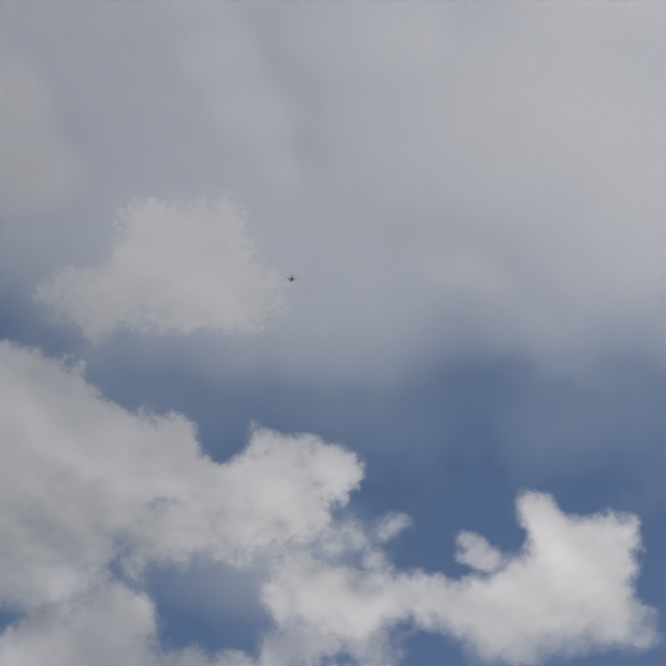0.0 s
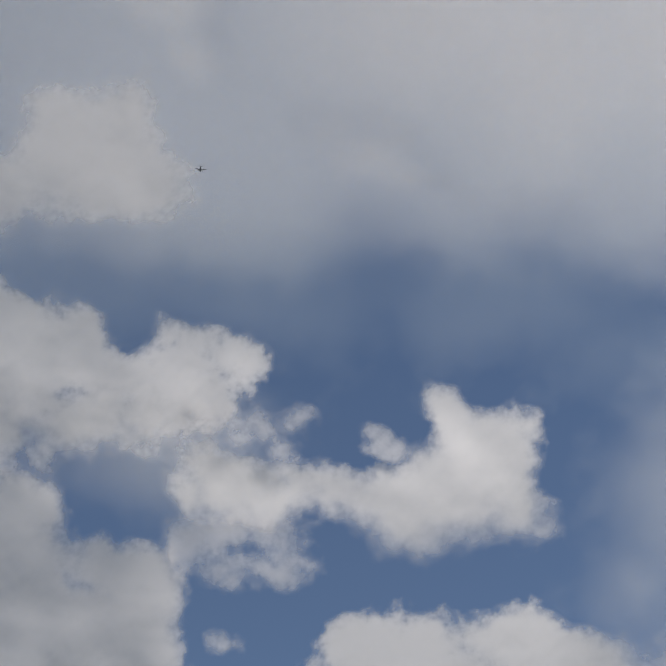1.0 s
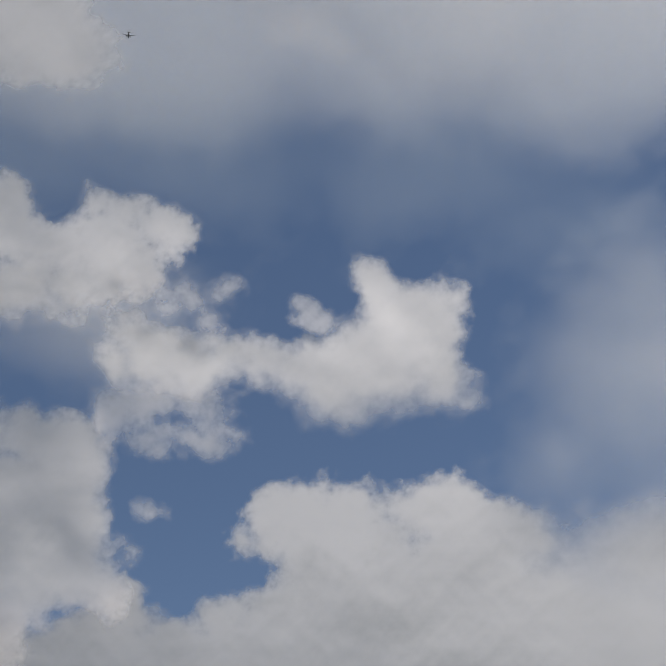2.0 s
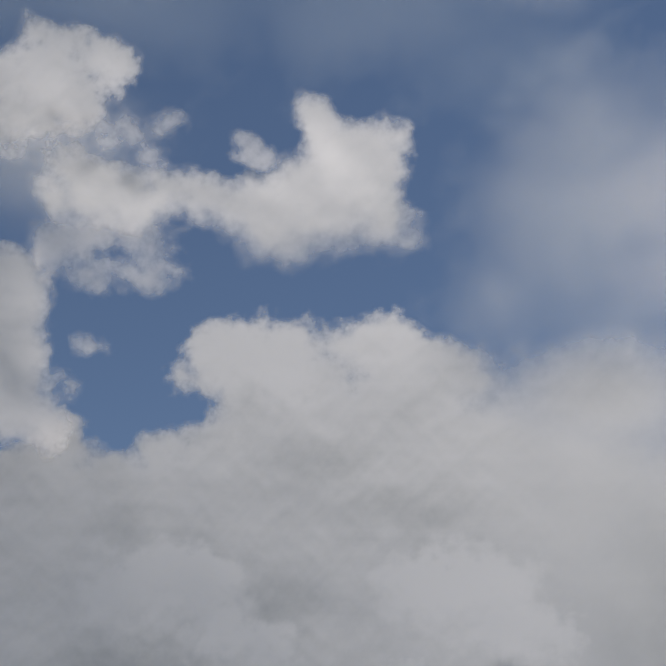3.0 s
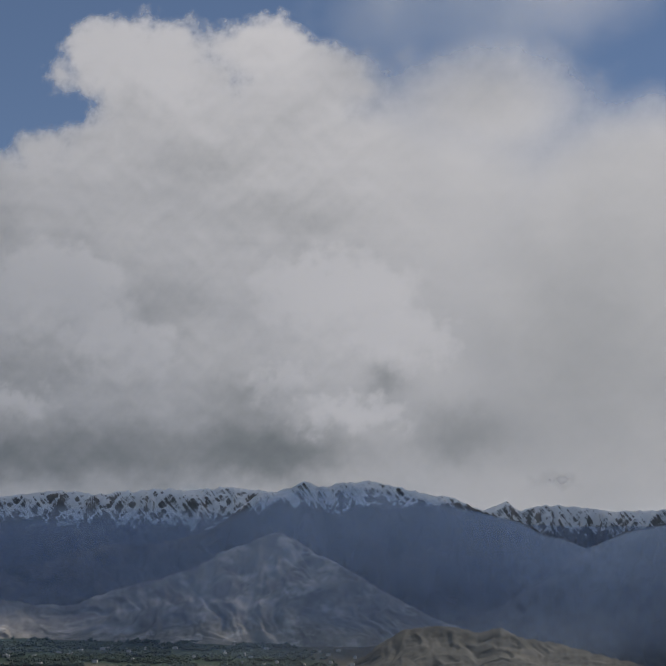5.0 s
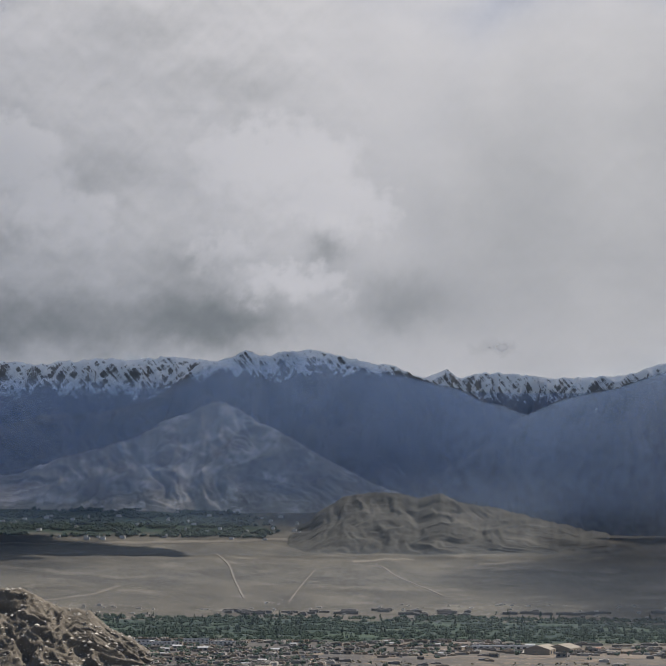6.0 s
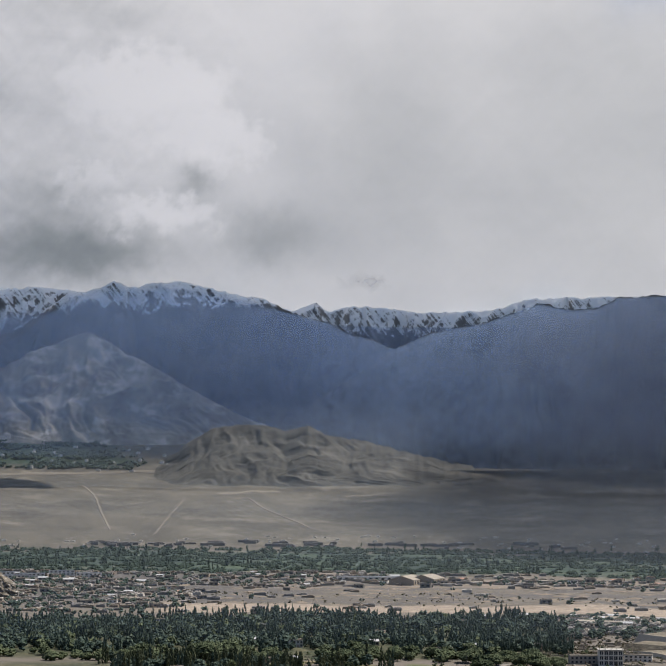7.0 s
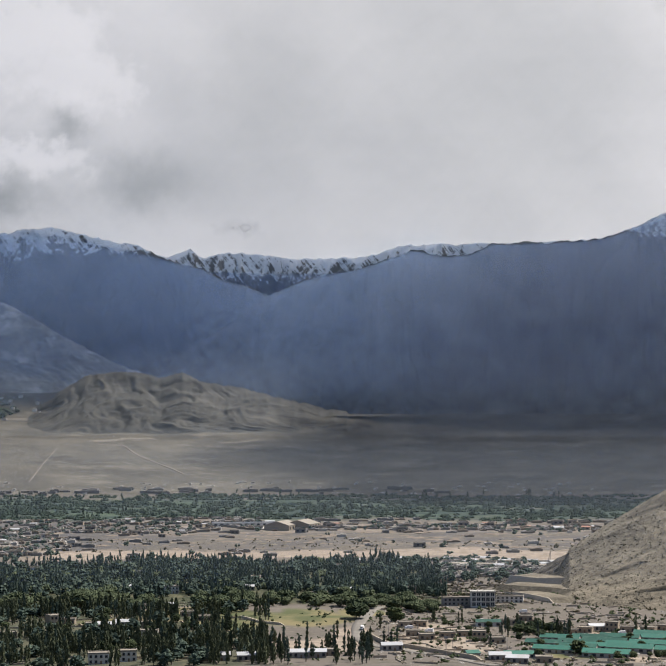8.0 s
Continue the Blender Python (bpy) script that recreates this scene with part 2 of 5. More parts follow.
def ground_material():
    n = Nodes("dry_valley_soil")
    where = n.place()
    small, big = n.noise(where, 0.08, 6, 0.65), n.noise(n.stretch(where, 0.004, 0.012, 0.0), 1.0, 5, 0.6)
    soil = n.mix(n.step(small, 0.3, 0.7), (0.06, 0.055, 0.044), (0.135, 0.119, 0.094))
    soil = n.mix(n.math("MULTIPLY", n.step(big, 0.45, 0.65), 0.5), soil, (0.15, 0.13, 0.11))
    scrub = n.mix(n.step(n.noise(n.stretch(where, 0.006, 0.008, 0.0), 1.0, 9, 0.68), 0.36, 0.66), (0.068, 0.063, 0.053), (0.115, 0.105, 0.085))
    fine_grain = n.noise(where, 0.4, 5, 0.7)
    soil = n.mix(n.math("MULTIPLY", n.step(fine_grain, 0.52, 0.68), 0.6), soil, (0.07, 0.062, 0.05))
    soil = n.mix(n.math("MULTIPLY", n.step(n.noise(where, 0.22, 4, 0.6), 0.55, 0.7), 0.5), soil, (0.27, 0.235, 0.19))
    streaks = n.noise(n.stretch(where, 0.012, 0.05, 0.0), 1.0, 6, 0.65)
    soil = n.mix(n.step(streaks, 0.42, 0.62), (0.12, 0.105, 0.09), soil)
    scrub = n.mix(n.math("MULTIPLY", n.step(n.noise(n.stretch(where, 0.009, 0.016, 0.0), 1.0, 8, 0.7), 0.53, 0.64), 0.7), scrub, (0.175, 0.16, 0.132))
    scrub = n.mix(n.math("MULTIPLY", n.step(n.noise(n.stretch(where, 0.007, 0.02, 0.0), 2.0, 7, 0.66), 0.58, 0.7), 0.75), scrub, (0.05, 0.049, 0.041))
    color = n.mix(n.attribute("fan"), soil, scrub)
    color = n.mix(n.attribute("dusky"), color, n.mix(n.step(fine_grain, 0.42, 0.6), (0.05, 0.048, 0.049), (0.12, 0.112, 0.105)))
    fields = n.mix(n.step(n.noise(n.stretch(where, 0.006, 0.045, 0.0), 1.0, 6, 0.62), 0.42, 0.6), (0.022, 0.038, 0.034), (0.055, 0.08, 0.052))
    fields = n.mix(n.step(n.noise(n.stretch(where, 0.005, 0.035, 0.0), 2.0, 5, 0.6), 0.6, 0.68), fields, (0.15, 0.14, 0.11))
    color = n.mix(n.attribute("belt"), color, fields)
    color = n.mix(n.attribute("oasis"), color, (0.03, 0.05, 0.035))
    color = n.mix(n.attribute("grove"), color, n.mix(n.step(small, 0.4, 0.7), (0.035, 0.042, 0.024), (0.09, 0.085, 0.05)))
    color = n.mix(n.attribute("grass"), color, n.mix(n.step(n.noise(where, 0.02, 5, 0.6), 0.4, 0.62), (0.07, 0.08, 0.035), (0.17, 0.145, 0.075)))
    color = n.mix(n.attribute("pale"), color, n.mix(n.step(small, 0.35, 0.7), (0.19, 0.155, 0.12), (0.30, 0.25, 0.20)))
    return n.surface(color, 0.95, n.bump(small, 0.4, 1.0))


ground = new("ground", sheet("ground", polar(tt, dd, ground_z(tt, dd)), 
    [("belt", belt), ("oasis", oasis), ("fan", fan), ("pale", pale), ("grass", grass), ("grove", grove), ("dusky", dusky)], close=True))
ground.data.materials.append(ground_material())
tagged(ground, "dry tan valley floor with a green belt and a bare gravel fan", "ground", kind="structure")


# ---- mountains ----
def mountain(name, label, ridge, near, far, mat, step=0.06, rough=1.0, seed=0, spur=1.0, rows=110, category="mountain"):
    """A ridge through (degrees right of +y, degrees up) at far metres, that falls to the ground at near metres."""
    turn = np.arange(ridge[0][0], ridge[-1][0], step)
    up = np.interp(turn, [r[0] for r in ridge], [r[1] for r in ridge])
    up = up + rough * (0.06 * fbm(turn / 0.9, 0 * turn + seed, 5, seed, 0.6) + 0.05 * ridged(turn / 0.45, 0 * turn + seed, 3, seed + 40) - 0.03)
    s = np.concatenate([np.linspace(0, 1, rows), np.linspace(1.02, 1.4, 8)])
    S, A = np.meshgrid(s, turn, indexing="ij")
    top = np.broadcast_to(far * np.tan(np.radians(up)), A.shape)
    base = np.broadcast_to(ground_z(turn, near), A.shape) - 8
    lift = np.where(S <= 1, S ** 1.05, 1 - (S - 1) * 1.2)
    high = (far - near)
    along = A * np.pi / 180 * near / high
    warp = fbm(along / 1.3, S * 1.2 + seed, 4, seed + 4) * 0.6
    slant = (along + warp + 0.35 * S * np.sin(along * 1.7 + seed)) * 1.6
    gully = ridged(slant, S * 0.9 + seed, 7, seed + 7, 0.6)
    fade = np.clip(S * 5, 0, 1) * np.clip((1 - S) * 9, 0, 1)
    z = base + (top - base) * lift + (gully - 1.0) * (top - base) * 0.10 * spur * fade
    dist = near + high * S - (gully - 0.8) * high * 0.06 * spur * fade
    ob = new(name, sheet(name, polar(A, dist, z)))
    ob.data.materials.append(mat)
    return tagged(ob, label, category, group="mountains round the valley" if category == "mountain" else "")


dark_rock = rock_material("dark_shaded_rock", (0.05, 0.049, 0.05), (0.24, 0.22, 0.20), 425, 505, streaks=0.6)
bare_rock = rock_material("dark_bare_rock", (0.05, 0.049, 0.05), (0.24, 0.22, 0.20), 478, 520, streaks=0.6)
high_rock = rock_material("high_snowy_rock", (0.14, 0.136, 0.136), (0.28, 0.27, 0.26), 355, 460)
brown_rock = rock_material("brown_hill_rock", (0.20, 0.183, 0.163), (0.45, 0.415, 0.355), scree_light=1.0)
# Foothill colours set very dark to imitate a half-shaded slope.
foot_rock = rock_material("shade_dark_foothill_rock", (0.036, 0.036, 0.033), (0.078, 0.075, 0.066), size=0.6, scree_light=0.06)
gully_rock = rock_material("brown_gullied_hill", (0.085, 0.073, 0.057), (0.18, 0.155, 0.122), size=0.3, streaks=0.25)
tan_rock = rock_material("tan_gravel_hill", (0.085, 0.075, 0.056), (0.21, 0.183, 0.138), size=0.25, streaks=0.0)

mountain("snowy_ridge", "far snow-streaked ridge under grey cloud", [(-30, 5.2), (-26, 5.5), (-23.4, 5.44), (-22.3, 5.82), (-20.4, 6.11), (-18.75, 6.04), (-17.5, 6.26), (-16.3, 6.23), (-14.6, 6.38), (-13.4, 6.3), (-11, 5.5), (-9, 4.5)],
         4640, 4830, high_rock, seed=1)
mountain("snowy_peak", "snow-covered peak ridge half hidden in cloud", [(-8, 5), (-6.6, 6.0), (-5.76, 5.7), (-4.95, 6.05), (-4.5, 5.7), (-3.4, 5.95), (-2.3, 5.8), (-1.35, 5.7), (0.83, 5.75), (2.7, 6.2), (4.5, 6.2), (6, 6.2), (9, 6.3)],
         4650, 4832, high_rock, seed=2, rough=0.9)
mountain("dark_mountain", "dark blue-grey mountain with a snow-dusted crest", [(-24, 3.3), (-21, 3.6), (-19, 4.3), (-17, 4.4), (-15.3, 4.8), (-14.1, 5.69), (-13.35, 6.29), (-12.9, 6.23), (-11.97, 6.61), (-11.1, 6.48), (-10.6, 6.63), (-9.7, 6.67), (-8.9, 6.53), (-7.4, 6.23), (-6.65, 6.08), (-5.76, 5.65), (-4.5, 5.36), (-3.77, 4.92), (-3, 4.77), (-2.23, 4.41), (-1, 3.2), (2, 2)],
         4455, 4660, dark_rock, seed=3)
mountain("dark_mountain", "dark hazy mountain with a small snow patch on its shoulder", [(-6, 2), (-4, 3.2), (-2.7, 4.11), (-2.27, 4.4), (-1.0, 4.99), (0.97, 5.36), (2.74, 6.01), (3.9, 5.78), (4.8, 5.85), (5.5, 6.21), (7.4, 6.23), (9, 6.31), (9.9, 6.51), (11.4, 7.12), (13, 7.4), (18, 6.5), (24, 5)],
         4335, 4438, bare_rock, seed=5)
mountain("brown_hill", "brown pyramid-shaped hill with pale screes painted as if sunlit", [(-26, 2.0), (-22, 2.4), (-20, 2.2), (-18, 2.94), (-17, 3.18), (-15.8, 3.56), (-14.55, 4.23), (-12.8, 4.91), (-11.6, 4.27), (-10.3, 3.63), (-9.4, 3.05), (-8.1, 2.4), (-6.8, 1.8), (-5, 1.2)],
         4285, 4440, brown_rock, seed=8, spur=0.55)
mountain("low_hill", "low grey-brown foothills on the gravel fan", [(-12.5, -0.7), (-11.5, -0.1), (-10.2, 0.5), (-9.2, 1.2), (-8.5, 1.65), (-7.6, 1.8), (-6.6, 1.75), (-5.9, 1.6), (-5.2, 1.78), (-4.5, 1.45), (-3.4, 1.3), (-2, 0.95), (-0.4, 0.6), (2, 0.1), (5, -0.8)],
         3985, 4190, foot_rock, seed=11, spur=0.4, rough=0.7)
mountain("tan_hill", "bare tan gravel hill beside the town", [(-26, -1.9), (-22, -1.3), (-20.6, -1.48), (-19.2, -1.62), (-18, -2.15), (-17.1, -2.25), (-16.4, -2.83), (-15.7, -3.2), (-15, -3.6)],
         2150, 2330, gully_rock, seed=13, spur=1.7, rough=0.6)
mountain("rocky_hillside", "bare rocky tan hillside above the road", [(7.0, -6.6), (7.35, -5.7), (7.7, -4.95), (8.07, -4.22), (9.2, -3.45), (10.4, -2.73), (11.4, -2.15), (14, -0.8), (20, 0.5)],
         1300, 1620, tan_rock, seed=17, spur=0.38, rough=0.25)

outcrop_rock = rock_material("dark_outcrop_rock", (0.05, 0.046, 0.04), (0.13, 0.115, 0.095), size=0.15, streaks=0.2)
mountain("rock_outcrop", "dark steep rock shoulder at the hill's foot", [(6.5, -5.3), (6.9, -4.98), (7.3, -4.75), (7.7, -4.5), (8.1, -4.33), (8.5, -4.35), (8.9, -4.7)],
         1585, 1625, outcrop_rock, step=0.03, seed=19, spur=0.8, rough=0.4, rows=40, category="outcrop")


# ---- clouds ----
def cloud(name, label, lobes, mat, away=4850.0, step=0.07, wild=0.5, size=1.6, bulk=0.5, base=0.0, seed=0, reach=0.3, soft=0.62, places=(), soft_right=None, rag=1.0, heads=0.08, soft_low=None, uneven=0.12, swell=1.0):
    """A bank of lobes (degrees right, degrees up, half width, half height), roughened, on a far shell; it bulges
    towards the eye.
    places: spots of painted shade (+) or light (-), as a lobe and an amount. soft: how many degrees its rim takes to
    thicken;
    soft_right: (from, to, soft) for a rim that blurs towards one side; soft_low: the same for the underside."""
    mid = sum(l[0] for l in lobes) / len(lobes)
    lo_v, hi_v = min(l[1] - l[3] for l in lobes) - 1.2 * wild - 0.4, max(l[1] + l[3] for l in lobes) + 1.2 * wild + 0.4
    lo_u = min((l[0] - mid) * math.cos(radians(l[1])) - l[2] for l in lobes) - 1.2 * wild - 0.4
    hi_u = max((l[0] - mid) * math.cos(radians(l[1])) + l[2] for l in lobes) + 1.2 * wild + 0.4
    U, V = np.meshgrid(np.arange(lo_u, hi_u, step), np.arange(lo_v, hi_v, step))
    wu, wv = U + 0.4 * wild * fbm(U / size, V / size, 4, seed + 1), V + 0.4 * wild * fbm(U / size, V / size, 4, seed + 2)
    total = mass = 0
    for a, e, ra, re in lobes:
        cu = (a - mid) * math.cos(radians(e))
        q = np.sqrt(((wu - cu) / ra) ** 2 + ((wv - e) / re) ** 2)
        total = total + np.exp(np.clip((1 - q) * min(ra, re) / reach, -30, 30))
        mass = mass + np.exp(np.clip((1 - q) * min(ra, re) / 1.5, -8, 8))
    body = np.log(total + 1e-9) * reach
    turn = mid + U / np.cos(np.radians(np.clip(V, 0, 80)))
    edge = body + wild * fbm(U / size, V / size, 6, seed + 5, 0.58) * 0.8 * smooth(1.8, 0.4, body)
    lumps = billow(U / (size * 1.5), V / (size * 1.2), 4, seed + 3, 0.5)
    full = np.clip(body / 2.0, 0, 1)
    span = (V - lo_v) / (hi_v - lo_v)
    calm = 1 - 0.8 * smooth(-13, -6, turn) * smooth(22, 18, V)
    # Painted self-shading: greyer inside and towards the base, plus random tone.
    self_shade = bulk * full + base * (1 - span) + calm * (0.07 * (0.5 - lumps) + uneven * fbm(U / (size * 2.5), V / (size * 2), 3, seed + 9))
    # Puff tops painted brighter and undersides darker, as if lit from above.
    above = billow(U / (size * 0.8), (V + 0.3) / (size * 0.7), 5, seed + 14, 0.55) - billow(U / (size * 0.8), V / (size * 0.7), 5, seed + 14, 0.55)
    self_shade = self_shade + heads * calm * above
    pu, pv = U + 0.5 * fbm(U / 1.1, V / 1.1, 5, seed + 15, 0.6), V + 0.5 * fbm(U / 1.1, V / 1.1, 5, seed + 16, 0.6)
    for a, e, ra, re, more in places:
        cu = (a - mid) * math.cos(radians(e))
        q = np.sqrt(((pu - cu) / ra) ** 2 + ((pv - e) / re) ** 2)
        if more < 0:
            self_shade = self_shade + more * smooth(1.3, 0.65, q) * smooth(-1.3, 0.5, (pv - e) / re)
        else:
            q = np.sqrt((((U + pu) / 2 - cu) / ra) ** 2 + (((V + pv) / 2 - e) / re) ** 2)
            self_shade = self_shade + more * np.exp(-1.2 * q * q)
    rim = np.full(U.shape, soft)
    if soft_low:
        rim = soft + (soft_low - soft) * smooth(0.55, 0.1, span + 0.15 * fbm(U / 1.5, V / 1.5, 3, seed + 18))
    if soft_right:
        rim = soft + (soft_right[2] - soft) * smooth(soft_right[0], soft_right[1], turn)
    out = away - swell * 40 * np.tanh((np.log(mass + 1e-9) * 1.5 + 1) / 6) - swell * 8 * fbm(U / (size * 2), V / (size * 2), 2, seed + 12)
    pts = polar(turn, out * np.cos(np.radians(V)), out * np.sin(np.radians(V)))
    ob = new(name, sheet(name, pts, [("edge", edge), ("self_shade", self_shade), ("soft", rim), ("rag", 0.5 * rag * np.sqrt(soft / rim))], keep=edge > -0.3 * rag))
    ob.data.materials.append(mat)
    return tagged(ob, label, "cloud", group="clouds in the sky")


crisp = cloud_material("white_cumulus", 0.98, ragged=1.0, fine=0.028, mottle=0.06)
puffy = cloud_material("soft_puff_cloud", 0.24, ragged=0.45, fine=0.014, mottle=0.1)
hazy = cloud_material("soft_grey_cloud", 0.8, ragged=0.45, fine=0.014, mottle=0.1)
bank = cloud_material("cumulus_bank", 0.98, grey=(0.33, 0.35, 0.36), ragged=1.1, fine=0.03, mottle=0.05, bright=-0.25)
thin = cloud_material("thin_veil_cloud", 0.24, white=(0.87, 0.875, 0.885), ragged=0.6, fine=0.01, grey=(0.5, 0.53, 0.56))
sheer = cloud_material("sheer_grey_cloud", 0.24, ragged=0.8, fine=0.014)
faint = cloud_material("faint_high_mist", 0.2, white=(0.72, 0.78, 0.82), ragged=0.6, fine=0.01, grey=(0.5, 0.55, 0.58))
wisp = cloud_material("wispy_cloud", 0.72, ragged=1.1, fine=0.022, mottle=0.08)
shade_cloud = cloud_material("unseen_shade_cloud", 0.84, grey=(0.33, 0.35, 0.36), ragged=0.6, fine=0.014, mottle=0.1)
milky = cloud_material("soft_white_cloud", 0.8, ragged=0.4, fine=0.02, mottle=0.05)

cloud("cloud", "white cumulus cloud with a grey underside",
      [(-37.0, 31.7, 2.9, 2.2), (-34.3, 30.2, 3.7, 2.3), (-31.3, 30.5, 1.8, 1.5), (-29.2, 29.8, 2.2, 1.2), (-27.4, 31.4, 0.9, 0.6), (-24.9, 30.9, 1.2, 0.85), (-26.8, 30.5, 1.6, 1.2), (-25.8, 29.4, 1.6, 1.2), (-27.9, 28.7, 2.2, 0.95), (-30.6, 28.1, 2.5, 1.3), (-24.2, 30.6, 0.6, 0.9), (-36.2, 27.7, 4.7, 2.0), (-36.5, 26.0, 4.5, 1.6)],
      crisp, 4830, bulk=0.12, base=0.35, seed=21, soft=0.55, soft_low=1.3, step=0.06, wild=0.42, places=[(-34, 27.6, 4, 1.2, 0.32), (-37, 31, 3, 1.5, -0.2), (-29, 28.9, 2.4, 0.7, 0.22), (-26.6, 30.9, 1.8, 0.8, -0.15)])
cloud("cloud", "ragged grey-white cloud shreds", [(-23.3, 28.5, 0.9, 0.66), (-24.1, 28.1, 0.73, 0.6), (-22.1, 28.9, 0.56, 0.38), (-22.7, 27.7, 0.6, 0.73), (-25.7, 28.4, 1.6, 0.8), (-28.5, 27.3, 2, 0.6)], wisp, 4840, seed=22, step=0.05, soft=0.9, bulk=0.35)
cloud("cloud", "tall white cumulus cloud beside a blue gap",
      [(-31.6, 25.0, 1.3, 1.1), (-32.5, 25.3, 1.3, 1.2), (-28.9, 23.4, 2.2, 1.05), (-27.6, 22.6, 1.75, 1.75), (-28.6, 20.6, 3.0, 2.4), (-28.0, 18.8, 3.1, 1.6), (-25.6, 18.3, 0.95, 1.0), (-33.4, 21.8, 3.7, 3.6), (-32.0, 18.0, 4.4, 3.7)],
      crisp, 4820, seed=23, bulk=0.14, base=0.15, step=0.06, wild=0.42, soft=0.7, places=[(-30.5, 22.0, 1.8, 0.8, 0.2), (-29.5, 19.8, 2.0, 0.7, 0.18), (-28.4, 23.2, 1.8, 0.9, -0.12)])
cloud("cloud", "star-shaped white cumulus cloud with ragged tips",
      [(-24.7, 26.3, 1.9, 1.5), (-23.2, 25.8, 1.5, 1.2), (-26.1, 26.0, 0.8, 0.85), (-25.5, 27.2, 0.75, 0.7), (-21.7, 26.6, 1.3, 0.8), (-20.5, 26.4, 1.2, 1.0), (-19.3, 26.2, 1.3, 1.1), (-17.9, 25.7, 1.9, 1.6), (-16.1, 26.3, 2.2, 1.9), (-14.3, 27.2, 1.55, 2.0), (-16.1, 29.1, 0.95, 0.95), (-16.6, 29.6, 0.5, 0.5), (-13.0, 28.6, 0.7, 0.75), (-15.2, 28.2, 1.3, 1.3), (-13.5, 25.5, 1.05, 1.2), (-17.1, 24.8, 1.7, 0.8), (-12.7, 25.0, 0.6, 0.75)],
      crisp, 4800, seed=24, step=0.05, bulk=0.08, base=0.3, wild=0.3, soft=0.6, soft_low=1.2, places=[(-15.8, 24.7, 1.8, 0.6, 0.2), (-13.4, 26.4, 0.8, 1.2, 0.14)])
cloud("cloud", "small torn cloud shred", [(-18.2, 27.8, 0.75, 0.4), (-19.1, 28.4, 0.42, 0.38), (-18.7, 28.1, 0.4, 0.3)], wisp, 4810, seed=25, step=0.05, wild=0.25, soft=0.5)
cloud("cloud", "low ragged cloud strip under a larger cloud", [(-24.7, 23.5, 0.95, 0.62), (-22.5, 23.5, 1.05, 0.48), (-21.3, 23.8, 0.7, 0.48), (-23.6, 23.7, 1.2, 0.45), (-26.0, 24.2, 0.8, 0.9), (-24.5, 24.8, 1.9, 0.6), (-21.2, 25.2, 0.7, 0.4)], wisp, 4812, seed=26, step=0.05, wild=0.3, soft=0.65)
# Tones painted into the bank: sunlit puffs first, then shaded parts.
LIT_SPOTS = [(-10.5, 12.7, 2.5, 1.75, -0.27), (-8.6, 11.3, 1.6, 1.3, -0.30), (-12.0, 13.2, 1.9, 1.2, -0.22), (-12.9, 9.8, 1.0, 0.73, -0.21), (-10.2, 8.9, 1.75, 0.8, -0.35), (-21.1, 12.5, 2.8, 1.75, -0.32), (-18.5, 10.9, 1.6, 1.2, -0.32), (-20.1, 13.4, 1.2, 0.9, -0.22),
           (-22.5, 9.0, 1.75, 0.6, -0.27), (-18.6, 20.9, 2.6, 1.9, -0.18), (-13.1, 21.4, 2.2, 1.6, -0.11), (-17.2, 19.8, 0.9, 0.9, -0.11), (-20.8, 17.2, 2.2, 1.0, -0.09)]
SHADED_SPOTS = [(-16.8, 12.4, 1.9, 1.4, 0.24), (-15.8, 17.5, 1.9, 0.9, 0.22), (-12.4, 15.7, 2.5, 0.9, 0.2), (-21.9, 10.2, 3.3, 0.9, 0.26), (-18.7, 7.6, 6.0, 1.3, 0.5), (-12.8, 7.7, 2.8, 1.0, 0.55), (-6.7, 8.3, 1.9, 1.1, 0.4),
          (-23.0, 7.0, 3.3, 0.75, 0.35), (-9.1, 10.2, 0.7, 0.7, 0.42), (-14.4, 9.5, 1.5, 1.0, 0.3), (-3.0, 11.0, 3.0, 4.5, 0.2), (-22.9, 15.3, 0.9, 0.9, 0.22), (-18.4, 19.3, 1.1, 0.7, 0.18), (6.0, 12.5, 9.0, 9.0, 0.36)]
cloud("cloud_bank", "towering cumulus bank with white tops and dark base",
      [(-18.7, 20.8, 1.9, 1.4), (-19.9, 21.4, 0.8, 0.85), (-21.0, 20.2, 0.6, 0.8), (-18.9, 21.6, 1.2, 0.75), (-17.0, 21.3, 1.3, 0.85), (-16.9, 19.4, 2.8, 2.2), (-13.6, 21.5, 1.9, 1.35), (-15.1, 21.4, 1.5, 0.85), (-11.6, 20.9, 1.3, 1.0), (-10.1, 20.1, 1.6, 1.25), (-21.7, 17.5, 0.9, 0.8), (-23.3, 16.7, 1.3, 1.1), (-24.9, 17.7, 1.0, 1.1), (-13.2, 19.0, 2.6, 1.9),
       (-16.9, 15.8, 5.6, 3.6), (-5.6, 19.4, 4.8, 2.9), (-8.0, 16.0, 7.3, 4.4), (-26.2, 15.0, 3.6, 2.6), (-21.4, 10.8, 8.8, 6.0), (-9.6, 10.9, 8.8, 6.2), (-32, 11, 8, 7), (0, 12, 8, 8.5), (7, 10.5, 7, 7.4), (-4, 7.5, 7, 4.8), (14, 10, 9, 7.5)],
      bank, 4885, seed=27, bulk=0.07, base=0.05, uneven=0.08, size=2.4, soft=0.5, wild=0.42, step=0.06, heads=0.13, swell=0.5, soft_right=(-12, -7, 2.0), places=LIT_SPOTS + SHADED_SPOTS)
# Added outside the view, only to cast shade on the fan's right part.
cloud("cloud", "unseen cloud added to shade the right of the fan", [(23, 25, 7, 5.8), (17.8, 19.2, 8.2, 8.4)], shade_cloud, 4860, seed=28, step=0.12, size=2.4, soft=2.2, bulk=0.4)
